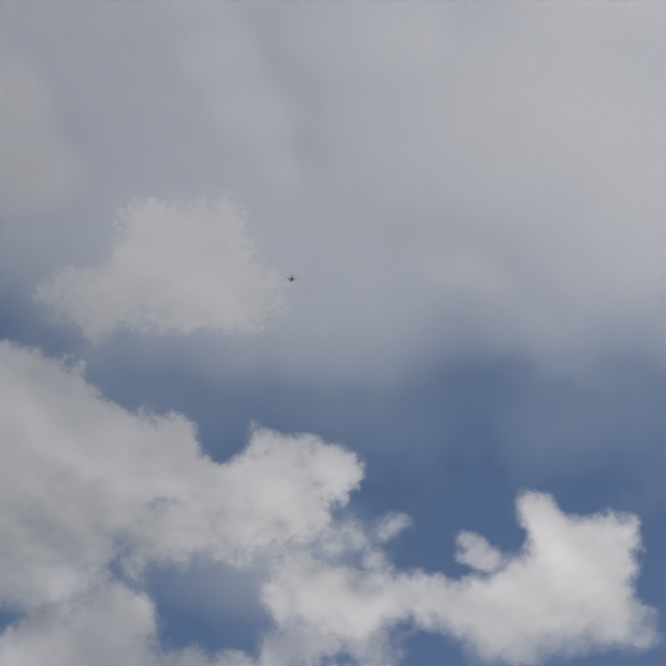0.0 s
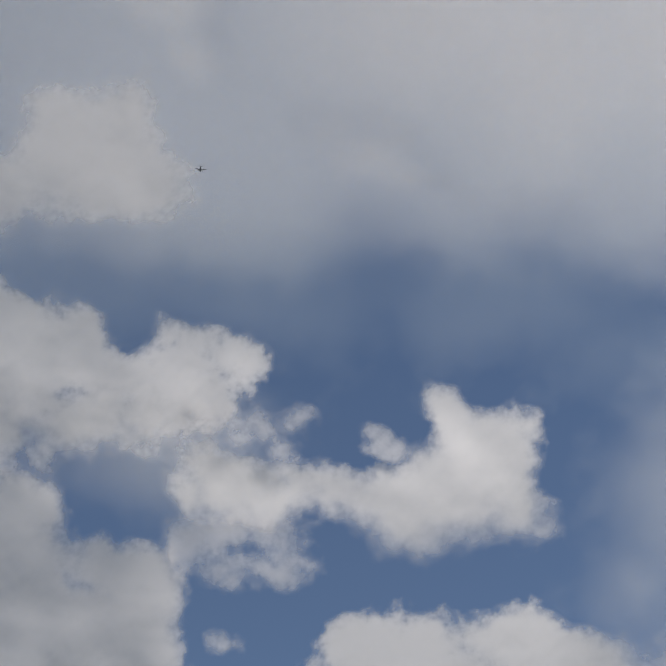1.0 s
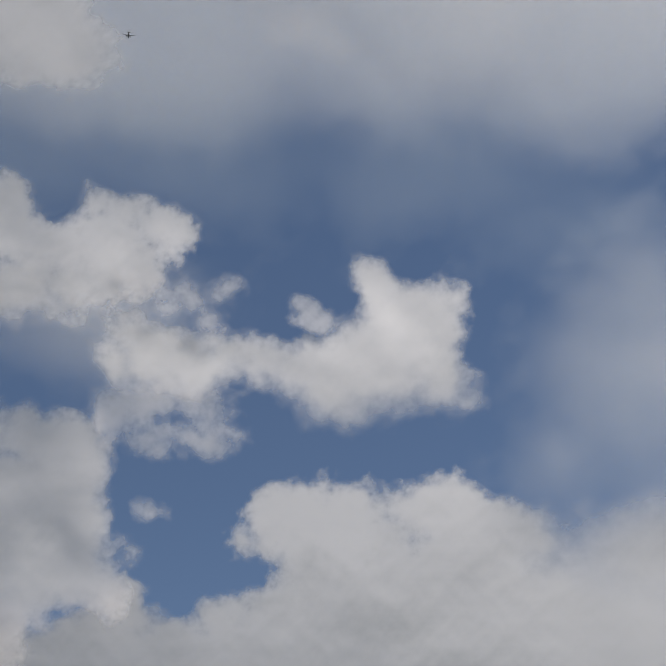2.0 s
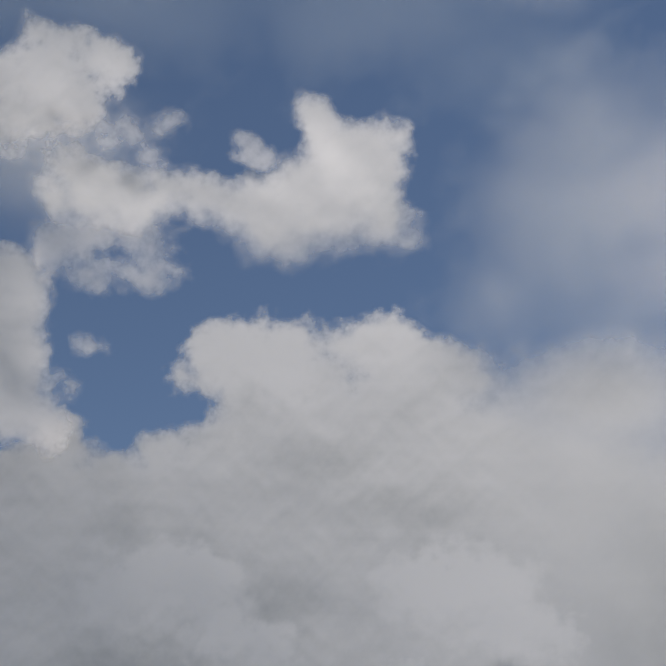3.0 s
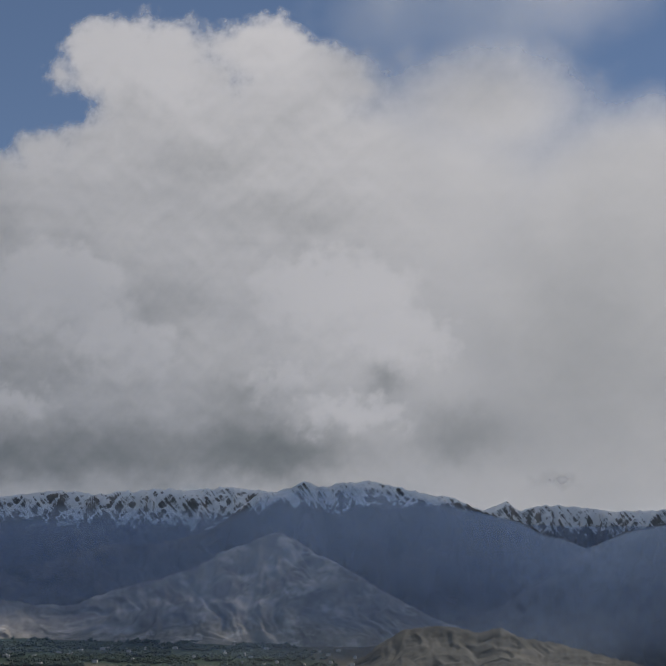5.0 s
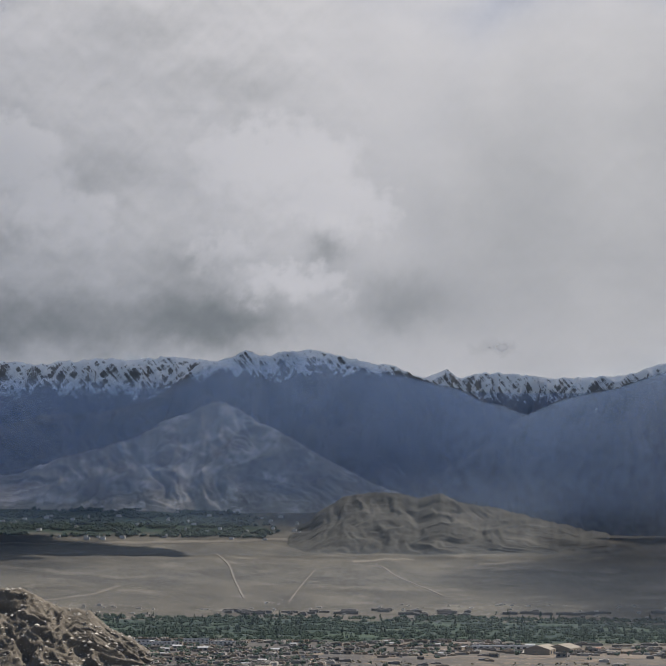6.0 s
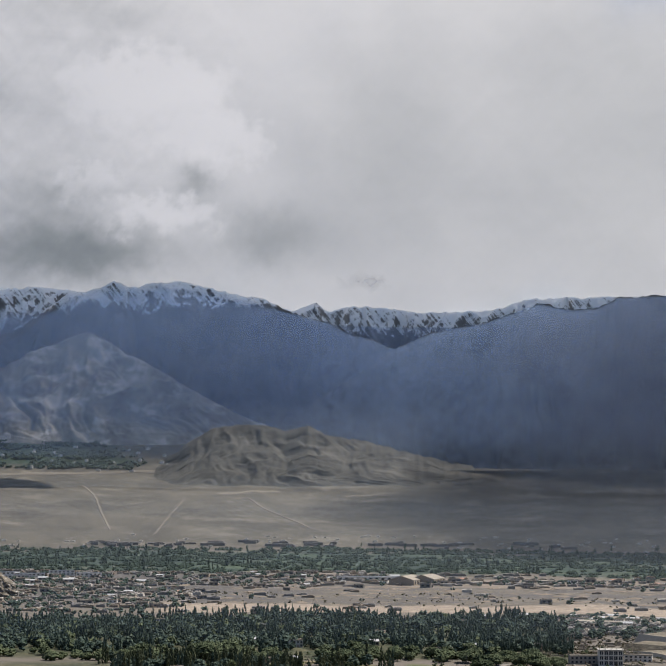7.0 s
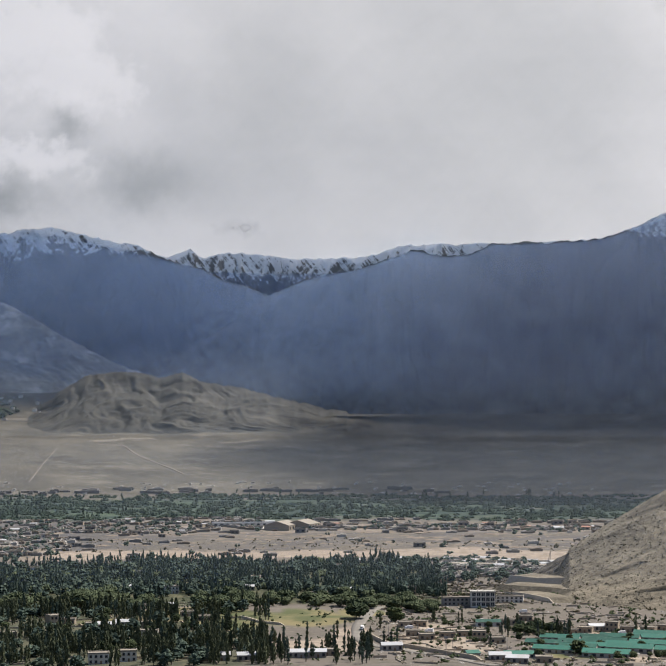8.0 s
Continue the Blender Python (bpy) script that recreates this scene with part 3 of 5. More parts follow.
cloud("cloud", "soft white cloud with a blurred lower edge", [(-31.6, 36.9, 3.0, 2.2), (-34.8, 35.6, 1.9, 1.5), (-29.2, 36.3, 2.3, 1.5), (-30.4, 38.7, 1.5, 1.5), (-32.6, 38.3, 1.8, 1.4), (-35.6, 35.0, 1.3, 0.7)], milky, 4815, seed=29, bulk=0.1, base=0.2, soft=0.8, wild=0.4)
for layer in range(3):
    cloud("cloud", "broad soft grey cloud sheet overhead", [(-16.3, 43.3, 8.6, 5.8), (-11.6, 41.4, 5.4, 6.1), (-21.3, 45.5, 5.4, 4.2), (-10, 48, 14, 6), (-5, 42, 7, 6)], sheer, 4930 - 12 * layer, seed=30 + 20 * layer, step=0.12, size=4, wild=0.9, bulk=0.08, soft=6.0, swell=0.0)
for layer in range(2):
    cloud("cloud", "soft grey-white cloud puff", [(-31.0, 44.6, 1.9, 1.9), (-29.1, 42.8, 2.1, 1.8), (-27.6, 40.9, 1.3, 1.3), (-32, 47.2, 3, 2)], puffy, 4860 - 9 * layer, seed=31 + 20 * layer, step=0.1, soft=1.7, bulk=0.2, rag=0.7, swell=0.1)
for layer in range(4):
    cloud("cloud", "soft grey-white cloud puff", [(-38.9, 39.5, 2.6, 1.8), (-40.0, 41.7, 1.8, 1.8), (-42, 40, 2.4, 3.8)], puffy, 4850 - 9 * layer, seed=32 + 20 * layer, step=0.1, soft=1.6, bulk=0.2, rag=0.7, swell=0.1)
for layer in range(2):
    cloud("cloud", "faint white cloud streak", [(-19.4, 38.1, 1.9, 1.25), (-17.7, 37.2, 1.15, 0.7), (-21.2, 38.8, 1.4, 0.9)], puffy, 4845 - 9 * layer, seed=33 + 20 * layer, step=0.1, soft=1.7, bulk=0.05, rag=0.5, swell=0.1)
for layer in range(3):
    cloud("cloud", "soft pale cloud bank", [(-3.3, 26.2, 3.4, 2.4), (-2.6, 23.6, 3.4, 2.2), (-1.4, 25.8, 3.4, 4.2)], puffy, 4790 - 9 * layer, seed=34 + 20 * layer, step=0.1, size=3, soft=3.2, bulk=0.2, swell=0.1)
for layer in range(3):
    cloud("cloud_veil", "thin grey veil of high cloud", [(-29, 39.8, 14, 7.5), (-13, 41.5, 11.5, 8.2), (-6, 38.5, 8, 6), (-38, 43, 9, 9), (-27, 46, 8, 6), (-27, 27.5, 5, 3.2)], thin, 4974 - 12 * layer, seed=35 + 20 * layer, step=0.15, size=4, soft=3.6, wild=1.2, bulk=0.2, swell=0.0)
for layer in range(2):
    cloud("cloud_veil", "thin bluish veil of high cloud", [(-6.5, 25.5, 4.5, 5.5), (-5.5, 28, 4.5, 4), (-9, 23, 3.5, 3), (-5, 22, 4, 3)], thin, 4970 - 12 * layer, seed=37 + 20 * layer, step=0.15, size=2.5, soft=4.5, wild=1.4, bulk=0.2, swell=0.0)
cloud("cloud_veil", "faint streaky mist below the high veil", [(-33, 33, 8, 4.5), (-25, 33.5, 8, 4), (-14, 33, 8, 3.5), (-8, 31, 5, 3)], faint, 4952, seed=39, step=0.15, size=2.2, soft=4.0, wild=1.6, bulk=0.2, swell=0.0)
cloud("cloud", "tiny torn cloud shred", [(-24.3, 21.0, 0.6, 0.45)], wisp, 4814, seed=36, step=0.05, wild=0.35, soft=0.7)
cloud("cloud", "small dark cloud shred over the peaks", [(-3.4, 6.75, 0.66, 0.26), (-2.9, 6.8, 0.4, 0.16)], hazy, 4700, seed=38, step=0.05, wild=0.2, size=0.8, soft=0.8, bulk=0.1)


# ---- haze ----
def haze(name, label, away, crest, low, mat, seed, side=None):
    """Stands in for blue air between the eye and the mountains: a faint tinted upright sheet that thins out towards the
    crest and the ground.
    """
    turn = np.arange(-32, 26, 0.25)
    top = np.interp(turn, [c[0] for c in crest], [c[1] for c in crest])
    V, A = np.meshgrid(np.linspace(0, 1, 40), turn, indexing="ij")
    up = low + (np.broadcast_to(top, A.shape) - low) * V
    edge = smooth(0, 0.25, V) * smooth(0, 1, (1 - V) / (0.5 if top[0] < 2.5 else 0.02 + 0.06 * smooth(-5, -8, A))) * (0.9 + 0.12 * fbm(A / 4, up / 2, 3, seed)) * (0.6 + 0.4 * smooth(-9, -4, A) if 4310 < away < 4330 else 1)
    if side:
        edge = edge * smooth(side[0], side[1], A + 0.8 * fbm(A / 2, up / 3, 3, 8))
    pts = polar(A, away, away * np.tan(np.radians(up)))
    ob = new(name, sheet(name, pts, [("edge", edge), ("self_shade", 0 * A), ("soft", 1 + 0 * A), ("rag", 0 * A)]))
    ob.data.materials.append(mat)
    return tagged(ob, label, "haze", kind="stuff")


# Tops of the haze sheets, fitted to the ridges in the eye's view.
CREST = [(-32, 5.3), (-22, 5.8), (-14.1, 5.8), (-13.35, 6.3), (-11.97, 6.6), (-9.7, 6.7), (-8.9, 6.55), (-7.4, 6.25), (-5.76, 5.7), (-4.5, 5.4), (-3.77, 5.0), (-3, 4.84), (-2.23, 4.5), (-1, 5.05), (0.97, 5.44), (2.74, 6.07), (3.9, 5.84), (4.8, 5.91), (5.5, 6.27), (7.4, 6.3), (9, 6.37), (9.9, 6.57), (11.4, 7.15), (26, 7)]
BACK = [(-32, 3.2), (-19, 4.2), (-15.3, 4.8), (-14.1, 5.7), (-13.35, 6.3), (-11.97, 6.6), (-9.7, 6.7), (-8.9, 6.55), (-7.4, 6.25), (-5.76, 5.7), (-4.5, 5.4), (-3.77, 4.95), (-2.23, 4.45), (-1, 3.2), (26, 2.0)]
BEHIND = [(-32, 4.6), (-20, 5.3), (-13, 5.5), (-8, 5.2), (-6.6, 5.3), (-4.5, 5.3), (-2.3, 5.25), (0.8, 5.25), (2.7, 5.5), (9, 5.6), (26, 5.0)]
LOW = [(-32, 0.3), (26, 0.3)]
FOOT = [(-32, 1.4), (-14, 1.6), (-6, 3.4), (26, 3.8)]
# Haze is painted by tinted sheets, which also lift the dark tones behind.
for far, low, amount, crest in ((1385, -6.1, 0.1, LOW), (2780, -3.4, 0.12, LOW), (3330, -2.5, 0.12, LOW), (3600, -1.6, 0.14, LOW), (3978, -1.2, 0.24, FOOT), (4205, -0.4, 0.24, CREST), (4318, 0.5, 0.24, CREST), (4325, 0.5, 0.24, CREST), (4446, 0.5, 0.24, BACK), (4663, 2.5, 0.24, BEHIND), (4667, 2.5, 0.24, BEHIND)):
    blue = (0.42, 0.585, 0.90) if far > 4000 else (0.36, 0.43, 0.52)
    haze("haze_sheet", "blue-tinted sheet standing in for mountain haze", far, crest, low, cloud_material("painted_haze_tint", amount, white=blue, grey=blue, mottle=0.0), 3)
# Sheet for rain haze, tinted pale to brighten the shaded right slopes.
pale_tint = (0.72, 0.77, 0.86)
haze("pale_haze_sheet", "pale sheet for rain haze, added to brighten shaded slopes", 3945, CREST, -1.5, cloud_material("brightening_haze_tint", 0.24, white=pale_tint, grey=pale_tint, mottle=0.0), 4, side=(-2.0, 6.0))


# ---- tools for things ----
def part(name, bm, mat, parent, label=""):
    """Links a bmesh as one mesh under a thing or under a part."""
    me = bpy.data.meshes.new(name)
    bm.to_mesh(me)
    bm.free()
    me.materials.append(mat)
    ob = new(name, me)
    ob.parent = parent
    if label:
        ob["label"] = label
    return ob


def box(w, d, h, x=0.0, y=0.0, z=0.0, bm=None, taper=0.0):
    """A block that stands on z, w along x, d along y; taper: how much each side leans in at the top."""
    bm = bm or bmesh.new()
    vs = []
    for zz, k in ((z, 0.0), (z + h, taper)):
        for sx, sy in ((-1, -1), (1, -1), (1, 1), (-1, 1)):
            vs.append(bm.verts.new((x + sx * (w / 2 - k), y + sy * (d / 2 - k), zz)))
    for f in ((3, 2, 1, 0), (4, 5, 6, 7), (0, 1, 5, 4), (1, 2, 6, 5), (2, 3, 7, 6), (3, 0, 4, 7)):
        bm.faces.new([vs[i] for i in f])
    return bm


def tube(stops, sides=8, bm=None, shift=(0, 0, 0)):
    """A round body through (x, y, z, radius) stops, mostly along z."""
    bm = bm or bmesh.new()
    rings = []
    for x, y, z, r in stops:
        rings.append([bm.verts.new((shift[0] + x + r * math.cos(2 * math.pi * k / sides), shift[1] + y + r * math.sin(2 * math.pi * k / sides), shift[2] + z)) for k in range(sides)])
    for a, b in zip(rings, rings[1:]):
        for k in range(sides):
            bm.faces.new((a[k], a[(k + 1) % sides], b[(k + 1) % sides], b[k]))
    bm.faces.new(rings[0][::-1])
    bm.faces.new(rings[-1])
    return bm


def gable(w, d, h, eave=0.4, thick=0.15, z=0.0):
    """A pitched sheet roof with its ridge along x."""
    bm = bmesh.new()
    x, y = w / 2 + eave, d / 2 + eave
    outline = [(-y, z), (0, z + h), (y, z), (y, z - thick), (0, z + h - thick), (-y, z - thick)]
    ends = [[bm.verts.new((sx, py, pz)) for py, pz in outline] for sx in (-x, x)]
    for k in range(6):
        bm.faces.new((ends[0][k], ends[0][(k + 1) % 6], ends[1][(k + 1) % 6], ends[1][k]))
    for e, flip in ((ends[0], True), (ends[1], False)):
        for quad in ((0, 1, 4, 5), (1, 2, 3, 4)):
            vs = [e[i] for i in quad]
            bm.faces.new(vs[::-1] if flip else vs)
    bmesh.ops.recalc_face_normals(bm, faces=bm.faces)
    return bm


def plain_material(name, color, rough=0.85, vary=0.25, size=0.5, dirt=(0.25, 0.22, 0.18), metal=0.0):
    n = Nodes(name)
    where = n.place()
    stain = n.noise(where, size * 0.3, 5, 0.6)
    tone = n.add("ShaderNodeObjectInfo").outputs["Random"]
    dim = tuple(c * (1 - vary) for c in color)
    base = n.mix(tone, dim, color)
    base = n.mix(n.math("MULTIPLY", n.step(stain, 0.45, 0.75), 0.45), base, dirt)
    return n.surface(base, rough, n.bump(n.noise(where, size * 4, 4), 0.2, 0.1), metal)


def leaf_material(name, dark, light):
    n = Nodes(name)
    clump = n.add("ShaderNodeNewGeometry").outputs["Random Per Island"]
    tree = n.add("ShaderNodeObjectInfo").outputs["Random"]
    patch = n.noise(n.place(), 0.03, 3)
    shade = n.math("ADD", n.math("MULTIPLY", clump, 0.5), n.math("ADD", n.math("MULTIPLY", tree, 0.3), n.math("MULTIPLY", n.math("SUBTRACT", patch, 0.4), 0.6)))
    color = n.mix(n.step(shade, 0.1, 1.0), dark, light)
    n.surface(color, 0.8, spec=0.1)
    front = n.out.inputs["Surface"].links[0].from_socket
    lit = n.add("ShaderNodeBsdfTranslucent")
    n.put(lit.inputs["Color"], color)
    both = n.add("ShaderNodeMixShader")
    both.inputs[0].default_value = 0.4
    n.tree.links.new(front, both.inputs[1])
    n.tree.links.new(lit.outputs[0], both.inputs[2])
    n.tree.links.new(both.outputs[0], n.out.inputs["Surface"])
    return n.mat


bark = plain_material("grey_bark", (0.16, 0.13, 0.10), size=3.0)
poplar_leaf = leaf_material("dark_poplar_leaf", (0.056, 0.086, 0.072), (0.145, 0.185, 0.136))
olive_leaf = leaf_material("olive_poplar_leaf", (0.055, 0.072, 0.045), (0.15, 0.165, 0.095))
willow_leaf = leaf_material("light_willow_leaf", (0.075, 0.098, 0.055), (0.16, 0.19, 0.105))
belt_leaf = leaf_material("deep_green_field_leaf", (0.03, 0.05, 0.04), (0.06, 0.088, 0.06))
bush_leaf = leaf_material("olive_bush_leaf", (0.05, 0.07, 0.04), (0.11, 0.135, 0.06))
dry_leaf = leaf_material("dusty_shrub_leaf", (0.05, 0.05, 0.03), (0.10, 0.09, 0.05))
white_wall = plain_material("whitewashed_wall", (0.74, 0.71, 0.65))
pale_wall = plain_material("dusty_pale_wall", (0.46, 0.435, 0.39))
mud_wall = plain_material("mud_brick_wall", (0.34, 0.28, 0.21))
grey_wall = plain_material("bare_concrete_wall", (0.34, 0.325, 0.30))
dim_wall = plain_material("grimy_grey_wall", (0.17, 0.16, 0.15), dirt=(0.09, 0.085, 0.08))
brown_wall = plain_material("dark_mud_wall", (0.19, 0.155, 0.12), dirt=(0.1, 0.085, 0.07))
flat_roof = plain_material("dusty_flat_roof", (0.28, 0.25, 0.205))
tin_roof = plain_material("pale_tin_roof", (0.45, 0.46, 0.47), 0.5, metal=0.2)
green_roof = plain_material("green_painted_tin_roof", (0.032, 0.145, 0.108), 0.6, 0.65, size=1.2, dirt=(0.09, 0.15, 0.12))
red_roof = plain_material("rusty_red_roof", (0.42, 0.22, 0.16), 0.6)
glass_dark = plain_material("dark_window_pane", (0.04, 0.045, 0.055), 0.2, dirt=(0.06, 0.06, 0.06))
wood = plain_material("brown_wood", (0.20, 0.13, 0.08), size=2.0)
stone_wall = plain_material("grey_stone_masonry", (0.50, 0.43, 0.34), size=1.5, dirt=(0.20, 0.18, 0.15))
steel = plain_material("dull_grey_steel", (0.22, 0.22, 0.23), 0.6, metal=0.4)
paint_white = plain_material("white_vehicle_paint", (0.8, 0.8, 0.8), 0.35, 0.1)
rubber = plain_material("black_rubber", (0.03, 0.03, 0.03))
sand = plain_material("pale_sand_track", (0.20, 0.178, 0.148), size=0.2, dirt=(0.14, 0.125, 0.105))
tarmac = plain_material("worn_grey_tarmac", (0.21, 0.195, 0.172), size=0.3, dirt=(0.28, 0.25, 0.21))
# The airliner's backlit silhouette is put into this dark colour.
jet_silhouette = plain_material("backlit_dark_aircraft_paint", (0.10, 0.11, 0.13), 0.5, 0.1)


# ---- roads, tracks and walls on the ground ----
def drape(path, steps):
    """Even points along a path of (degrees, metres), on the ground."""
    pts = [polar(a, d, 0.0)[:2] for a, d in path]
    t = np.linspace(0, len(path) - 1, steps)
    x, y = np.interp(t, range(len(path)), [p[0] for p in pts]), np.interp(t, range(len(path)), [p[1] for p in pts])
    for _ in range(6):
        x[1:-1], y[1:-1] = (x[:-2] + x[1:-1] * 2 + x[2:]) / 4, (y[:-2] + y[1:-1] * 2 + y[2:]) / 4
    return x, y


def over_ground(x, y):
    return ground_z(np.degrees(np.arctan2(x, y)), np.hypot(x, y))


def strip(name, label, path, width, mat, lift=0.5, steps=60, kind="structure"):
    x, y = drape(path, steps)
    tx, ty = np.gradient(x), np.gradient(y)
    size = np.hypot(tx, ty)
    nx, ny = -ty / size, tx / size
    rows = []
    for off in (-0.5, -0.49, -0.2, 0.2, 0.49, 0.5):
        wob = width * off * (1 + 0.25 * perlin(np.arange(steps) / 4.0, off * 3 + 0 * x, 5))
        px_, py_ = x + nx * wob, y + ny * wob
        rows.append(np.stack([px_, py_, over_ground(px_, py_) + (lift if abs(off) < 0.495 else -0.6)], -1))
    ob = new(name, sheet(name, np.array(rows)))
    ob.data.materials.append(mat)
    return tagged(ob, label, "road", kind=kind)


def terrace(name, label, path, height, back, mat, steps=40, category="wall", kind="structure", batter=0.08):
    """A battered wall along a path, with the ground filled up behind it over a width of back metres."""
    x, y = drape(path, steps)
    tx, ty = np.gradient(x), np.gradient(y)
    size = np.hypot(tx, ty)
    nx, ny = -ty / size, tx / size
    flip = np.sign(nx * x + ny * y)
    nx, ny = nx * flip, ny * flip
    z = over_ground(x, y)
    ends = smooth(0, 0.14, np.linspace(0, 1, steps)) * smooth(1, 0.86, np.linspace(0, 1, steps))
    top = z - 0.5 + (height + 0.5) * ends
    rows, drop = [], np.where((np.arange(steps) == 0) | (np.arange(steps) == steps - 1), 7.0, 0.0)
    for off, zz in ((0, z - 2), (batter * height, top), (batter * height + 0.8, top + 0.02), (batter * height + 0.82, top - 0.3), (back, top - 0.2), (back + 2 * height, z - 4)):
        rows.append(np.stack([x + nx * off, y + ny * off, zz - drop], -1))
    ob = new(name, sheet(name, np.array(rows)))
    ob.data.polygons.foreach_set("use_smooth", np.zeros(len(ob.data.polygons), bool))
    ob.data.materials.append(mat)
    ob.data.materials.append(tan_rock)
    ob.data.polygons.foreach_set("material_index", (np.arange(len(ob.data.polygons)) >= 3 * (steps - 1)).astype(np.int32))
    return tagged(ob, label, category, kind=kind)


strip("road", "grey tarmac road curving past sandy lots", [(1.6, 1340), (1.2, 1289), (0.85, 1196), (0.8, 1150), (1.1, 1110), (1.6, 1075), (2.4, 1040), (3.4, 1015), (4.7, 985), (5.6, 960)], 8, tarmac, 0.4)
strip("dirt_track", "pale dirt track across the gravel fan", [(-7.28, 3865), (-6.41, 3712), (-5.1, 3535)], 4.5, sand, 0.8)
strip("dirt_track", "pale dirt track across the gravel fan", [(-12.87, 3988), (-12.43, 3870), (-12.2, 3681), (-11.91, 3501)], 4.5, sand, 0.8)
strip("dirt_track", "faint dirt track across the gravel fan", [(-9.45, 3830), (-9.96, 3637), (-10.38, 3453)], 2.6, sand, 0.6)
strip("dirt_track", "pale dirt track across the gravel fan", [(-19.5, 3440), (-17.96, 3497), (-16.98, 3540), (-16.14, 3630)], 8, sand, 0.8)
strip("dirt_track", "pale dirt road at the foot of the fan", [(-21, 4085), (-18, 4101), (-14, 4110), (-11.1, 4128), (-8, 4110)], 14, sand, 1)
strip("dirt_track", "pale dirt road on the gravel fan", [(-8.2, 3905), (-7.6, 3917), (-6.9, 3935), (-6.1, 3940)], 14, sand, 0.8)
strip("dirt_track", "pale gravel streak on the fan", [(-3.9, 3890), (-3.2, 3905), (-2.6, 3915), (-2.0, 3929)], 12, sand, 0.8)
strip("dirt_track", "dusty track along the hill foot", [(-22, 2120), (-19, 2110), (-16.5, 2125), (-14.6, 2160)], 24, sand, 0.8)
terrace("retaining_wall", "tall grey stone retaining wall holding a terrace", [(5.6, 1545), (6.4, 1528), (7.4, 1510), (8.2, 1500)], 11, 40, stone_wall, batter=0.7)
terrace("retaining_wall", "tan earth embankment with a road on top", [(5.2, 1500), (6.0, 1490), (6.91, 1465), (7.8, 1430), (8.7, 1395)], 6, 40, tan_rock, batter=1.3)
terrace("retaining_wall", "low grey stone wall on the slope", [(5.6, 1425), (6.6, 1390), (7.5, 1355)], 3.5, 25, stone_wall, batter=0.6)
terrace("boundary_wall", "long low dark stone wall beside the road", [(1.0, 1165), (1.3, 1140), (1.69, 1098), (2.46, 1056), (3.36, 1031), (4.68, 1002), (5.3, 975)], 2.6, 3, stone_wall)
terrace("boundary_wall", "low stone wall round a field", [(-3.4, 1250), (-2.6, 1215), (-1.6, 1205)], 1.8, 2, stone_wall)


# ---- trees ----
CLUMP = np.array([(1, 0, 0), (-1, 0, 0), (0, 1, 0), (0, -1, 0), (0, 0, 1), (0, 0, -1)], float)
CLUMP_F = np.array([(0, 2, 4), (2, 1, 4), (1, 3, 4), (3, 0, 4), (2, 0, 5), (1, 2, 5), (3, 1, 5), (0, 3, 5)])


def clumps(rng, centres, sizes, tall=1.5):
    """Small uneven leaf clumps as one mesh's vertices and triangles."""
    k = len(centres)
    v = CLUMP[None] * (0.7 + 0.6 * rng.random((k, 6, 1))) + (rng.random((k, 6, 3)) - 0.5) * 0.5
    v = v * sizes[:, None, None] * np.array([1, 1, tall])
    v = (v + centres[:, None]).reshape(-1, 3)
    f = (CLUMP_F[None] + 6 * np.arange(k)[:, None, None]).reshape(-1, 3)
    return v, f


def poplar_crown(rng, height, wide, count):
    t = np.sort(rng.random(count)) ** 0.9
    prof = np.clip(t * 6 + 0.35, 0, 1) * np.clip((1.04 - t) * 3.2, 0, 1) ** 0.6 * (0.75 + 0.35 * np.sin(t * 23 + rng.random() * 6))
    a, r = rng.random(count) * 2 * math.pi, np.sqrt(rng.random(count)) * wide * prof
    c = np.stack([np.cos(a) * r, np.sin(a) * r, height * (0.12 + 0.86 * t)], -1)
    return clumps(rng, c, wide * (0.26 + 0.24 * rng.random(count)) * (0.55 + 0.5 * prof) * (36 / count) ** 0.3, 2.8)


def round_crown(rng, height, wide, count):
    v = rng.normal(size=(count, 3))
    v /= np.linalg.norm(v, axis=1)[:, None]
    v *= (0.55 + 0.45 * rng.random((count, 1)))
    heads = rng.random((4, 3)) - 0.5
    v = v + heads[rng.integers(0, 4, count)] * 0.6
    c = np.stack([v[:, 0] * wide, v[:, 1] * wide, height * 0.58 + v[:, 2] * height * 0.36], -1)
    return clumps(rng, c, wide * (0.22 + 0.18 * rng.random(count)) * (110 / count) ** 0.3, 0.8)


def tri_mesh(name, v, f, mat):
    me = bpy.data.meshes.new(name)
    me.from_pydata(v.tolist(), [], f.tolist())
    me.materials.append(mat)
    return me


def tree(rng, name, label, group, crown, mat, height, wide):
    top = new(name)
    tagged(top, label, "tree", group)
    stem = tube([(0, 0, -0.5, 0.028 * height), (0.05, 0, height * 0.25, 0.02 * height), (0, 0.1, height * 0.6, 0.008 * height)], 6)
    for k in range(4):
        a = k * 1.6 + rng.random()
        x, y = math.cos(a) * wide * 0.6, math.sin(a) * wide * 0.6
        tube([(0, 0, height * 0.2, 0.008 * height), (x, y, height * (0.4 + 0.08 * k), 0.003 * height)], 4, stem)
    part("trunk", stem, bark, top)
    v, f = crown
    leaves = new("crown", tri_mesh("crown", v, f, mat))
    leaves.parent = top
    return top


rng = np.random.default_rng(4)
FAR_OFF = pose(0, 0, -900)
poplars = [tree(rng, "poplar_tree", "slender dark green poplar tree", "poplars in the valley", poplar_crown(rng, h, w, 150), leaf, h, w)
           for h, w, leaf in ((15, 1.25, poplar_leaf), (17, 1.4, olive_leaf), (13, 1.2, poplar_leaf), (11, 1.1, olive_leaf), (14, 1.9, olive_leaf))]
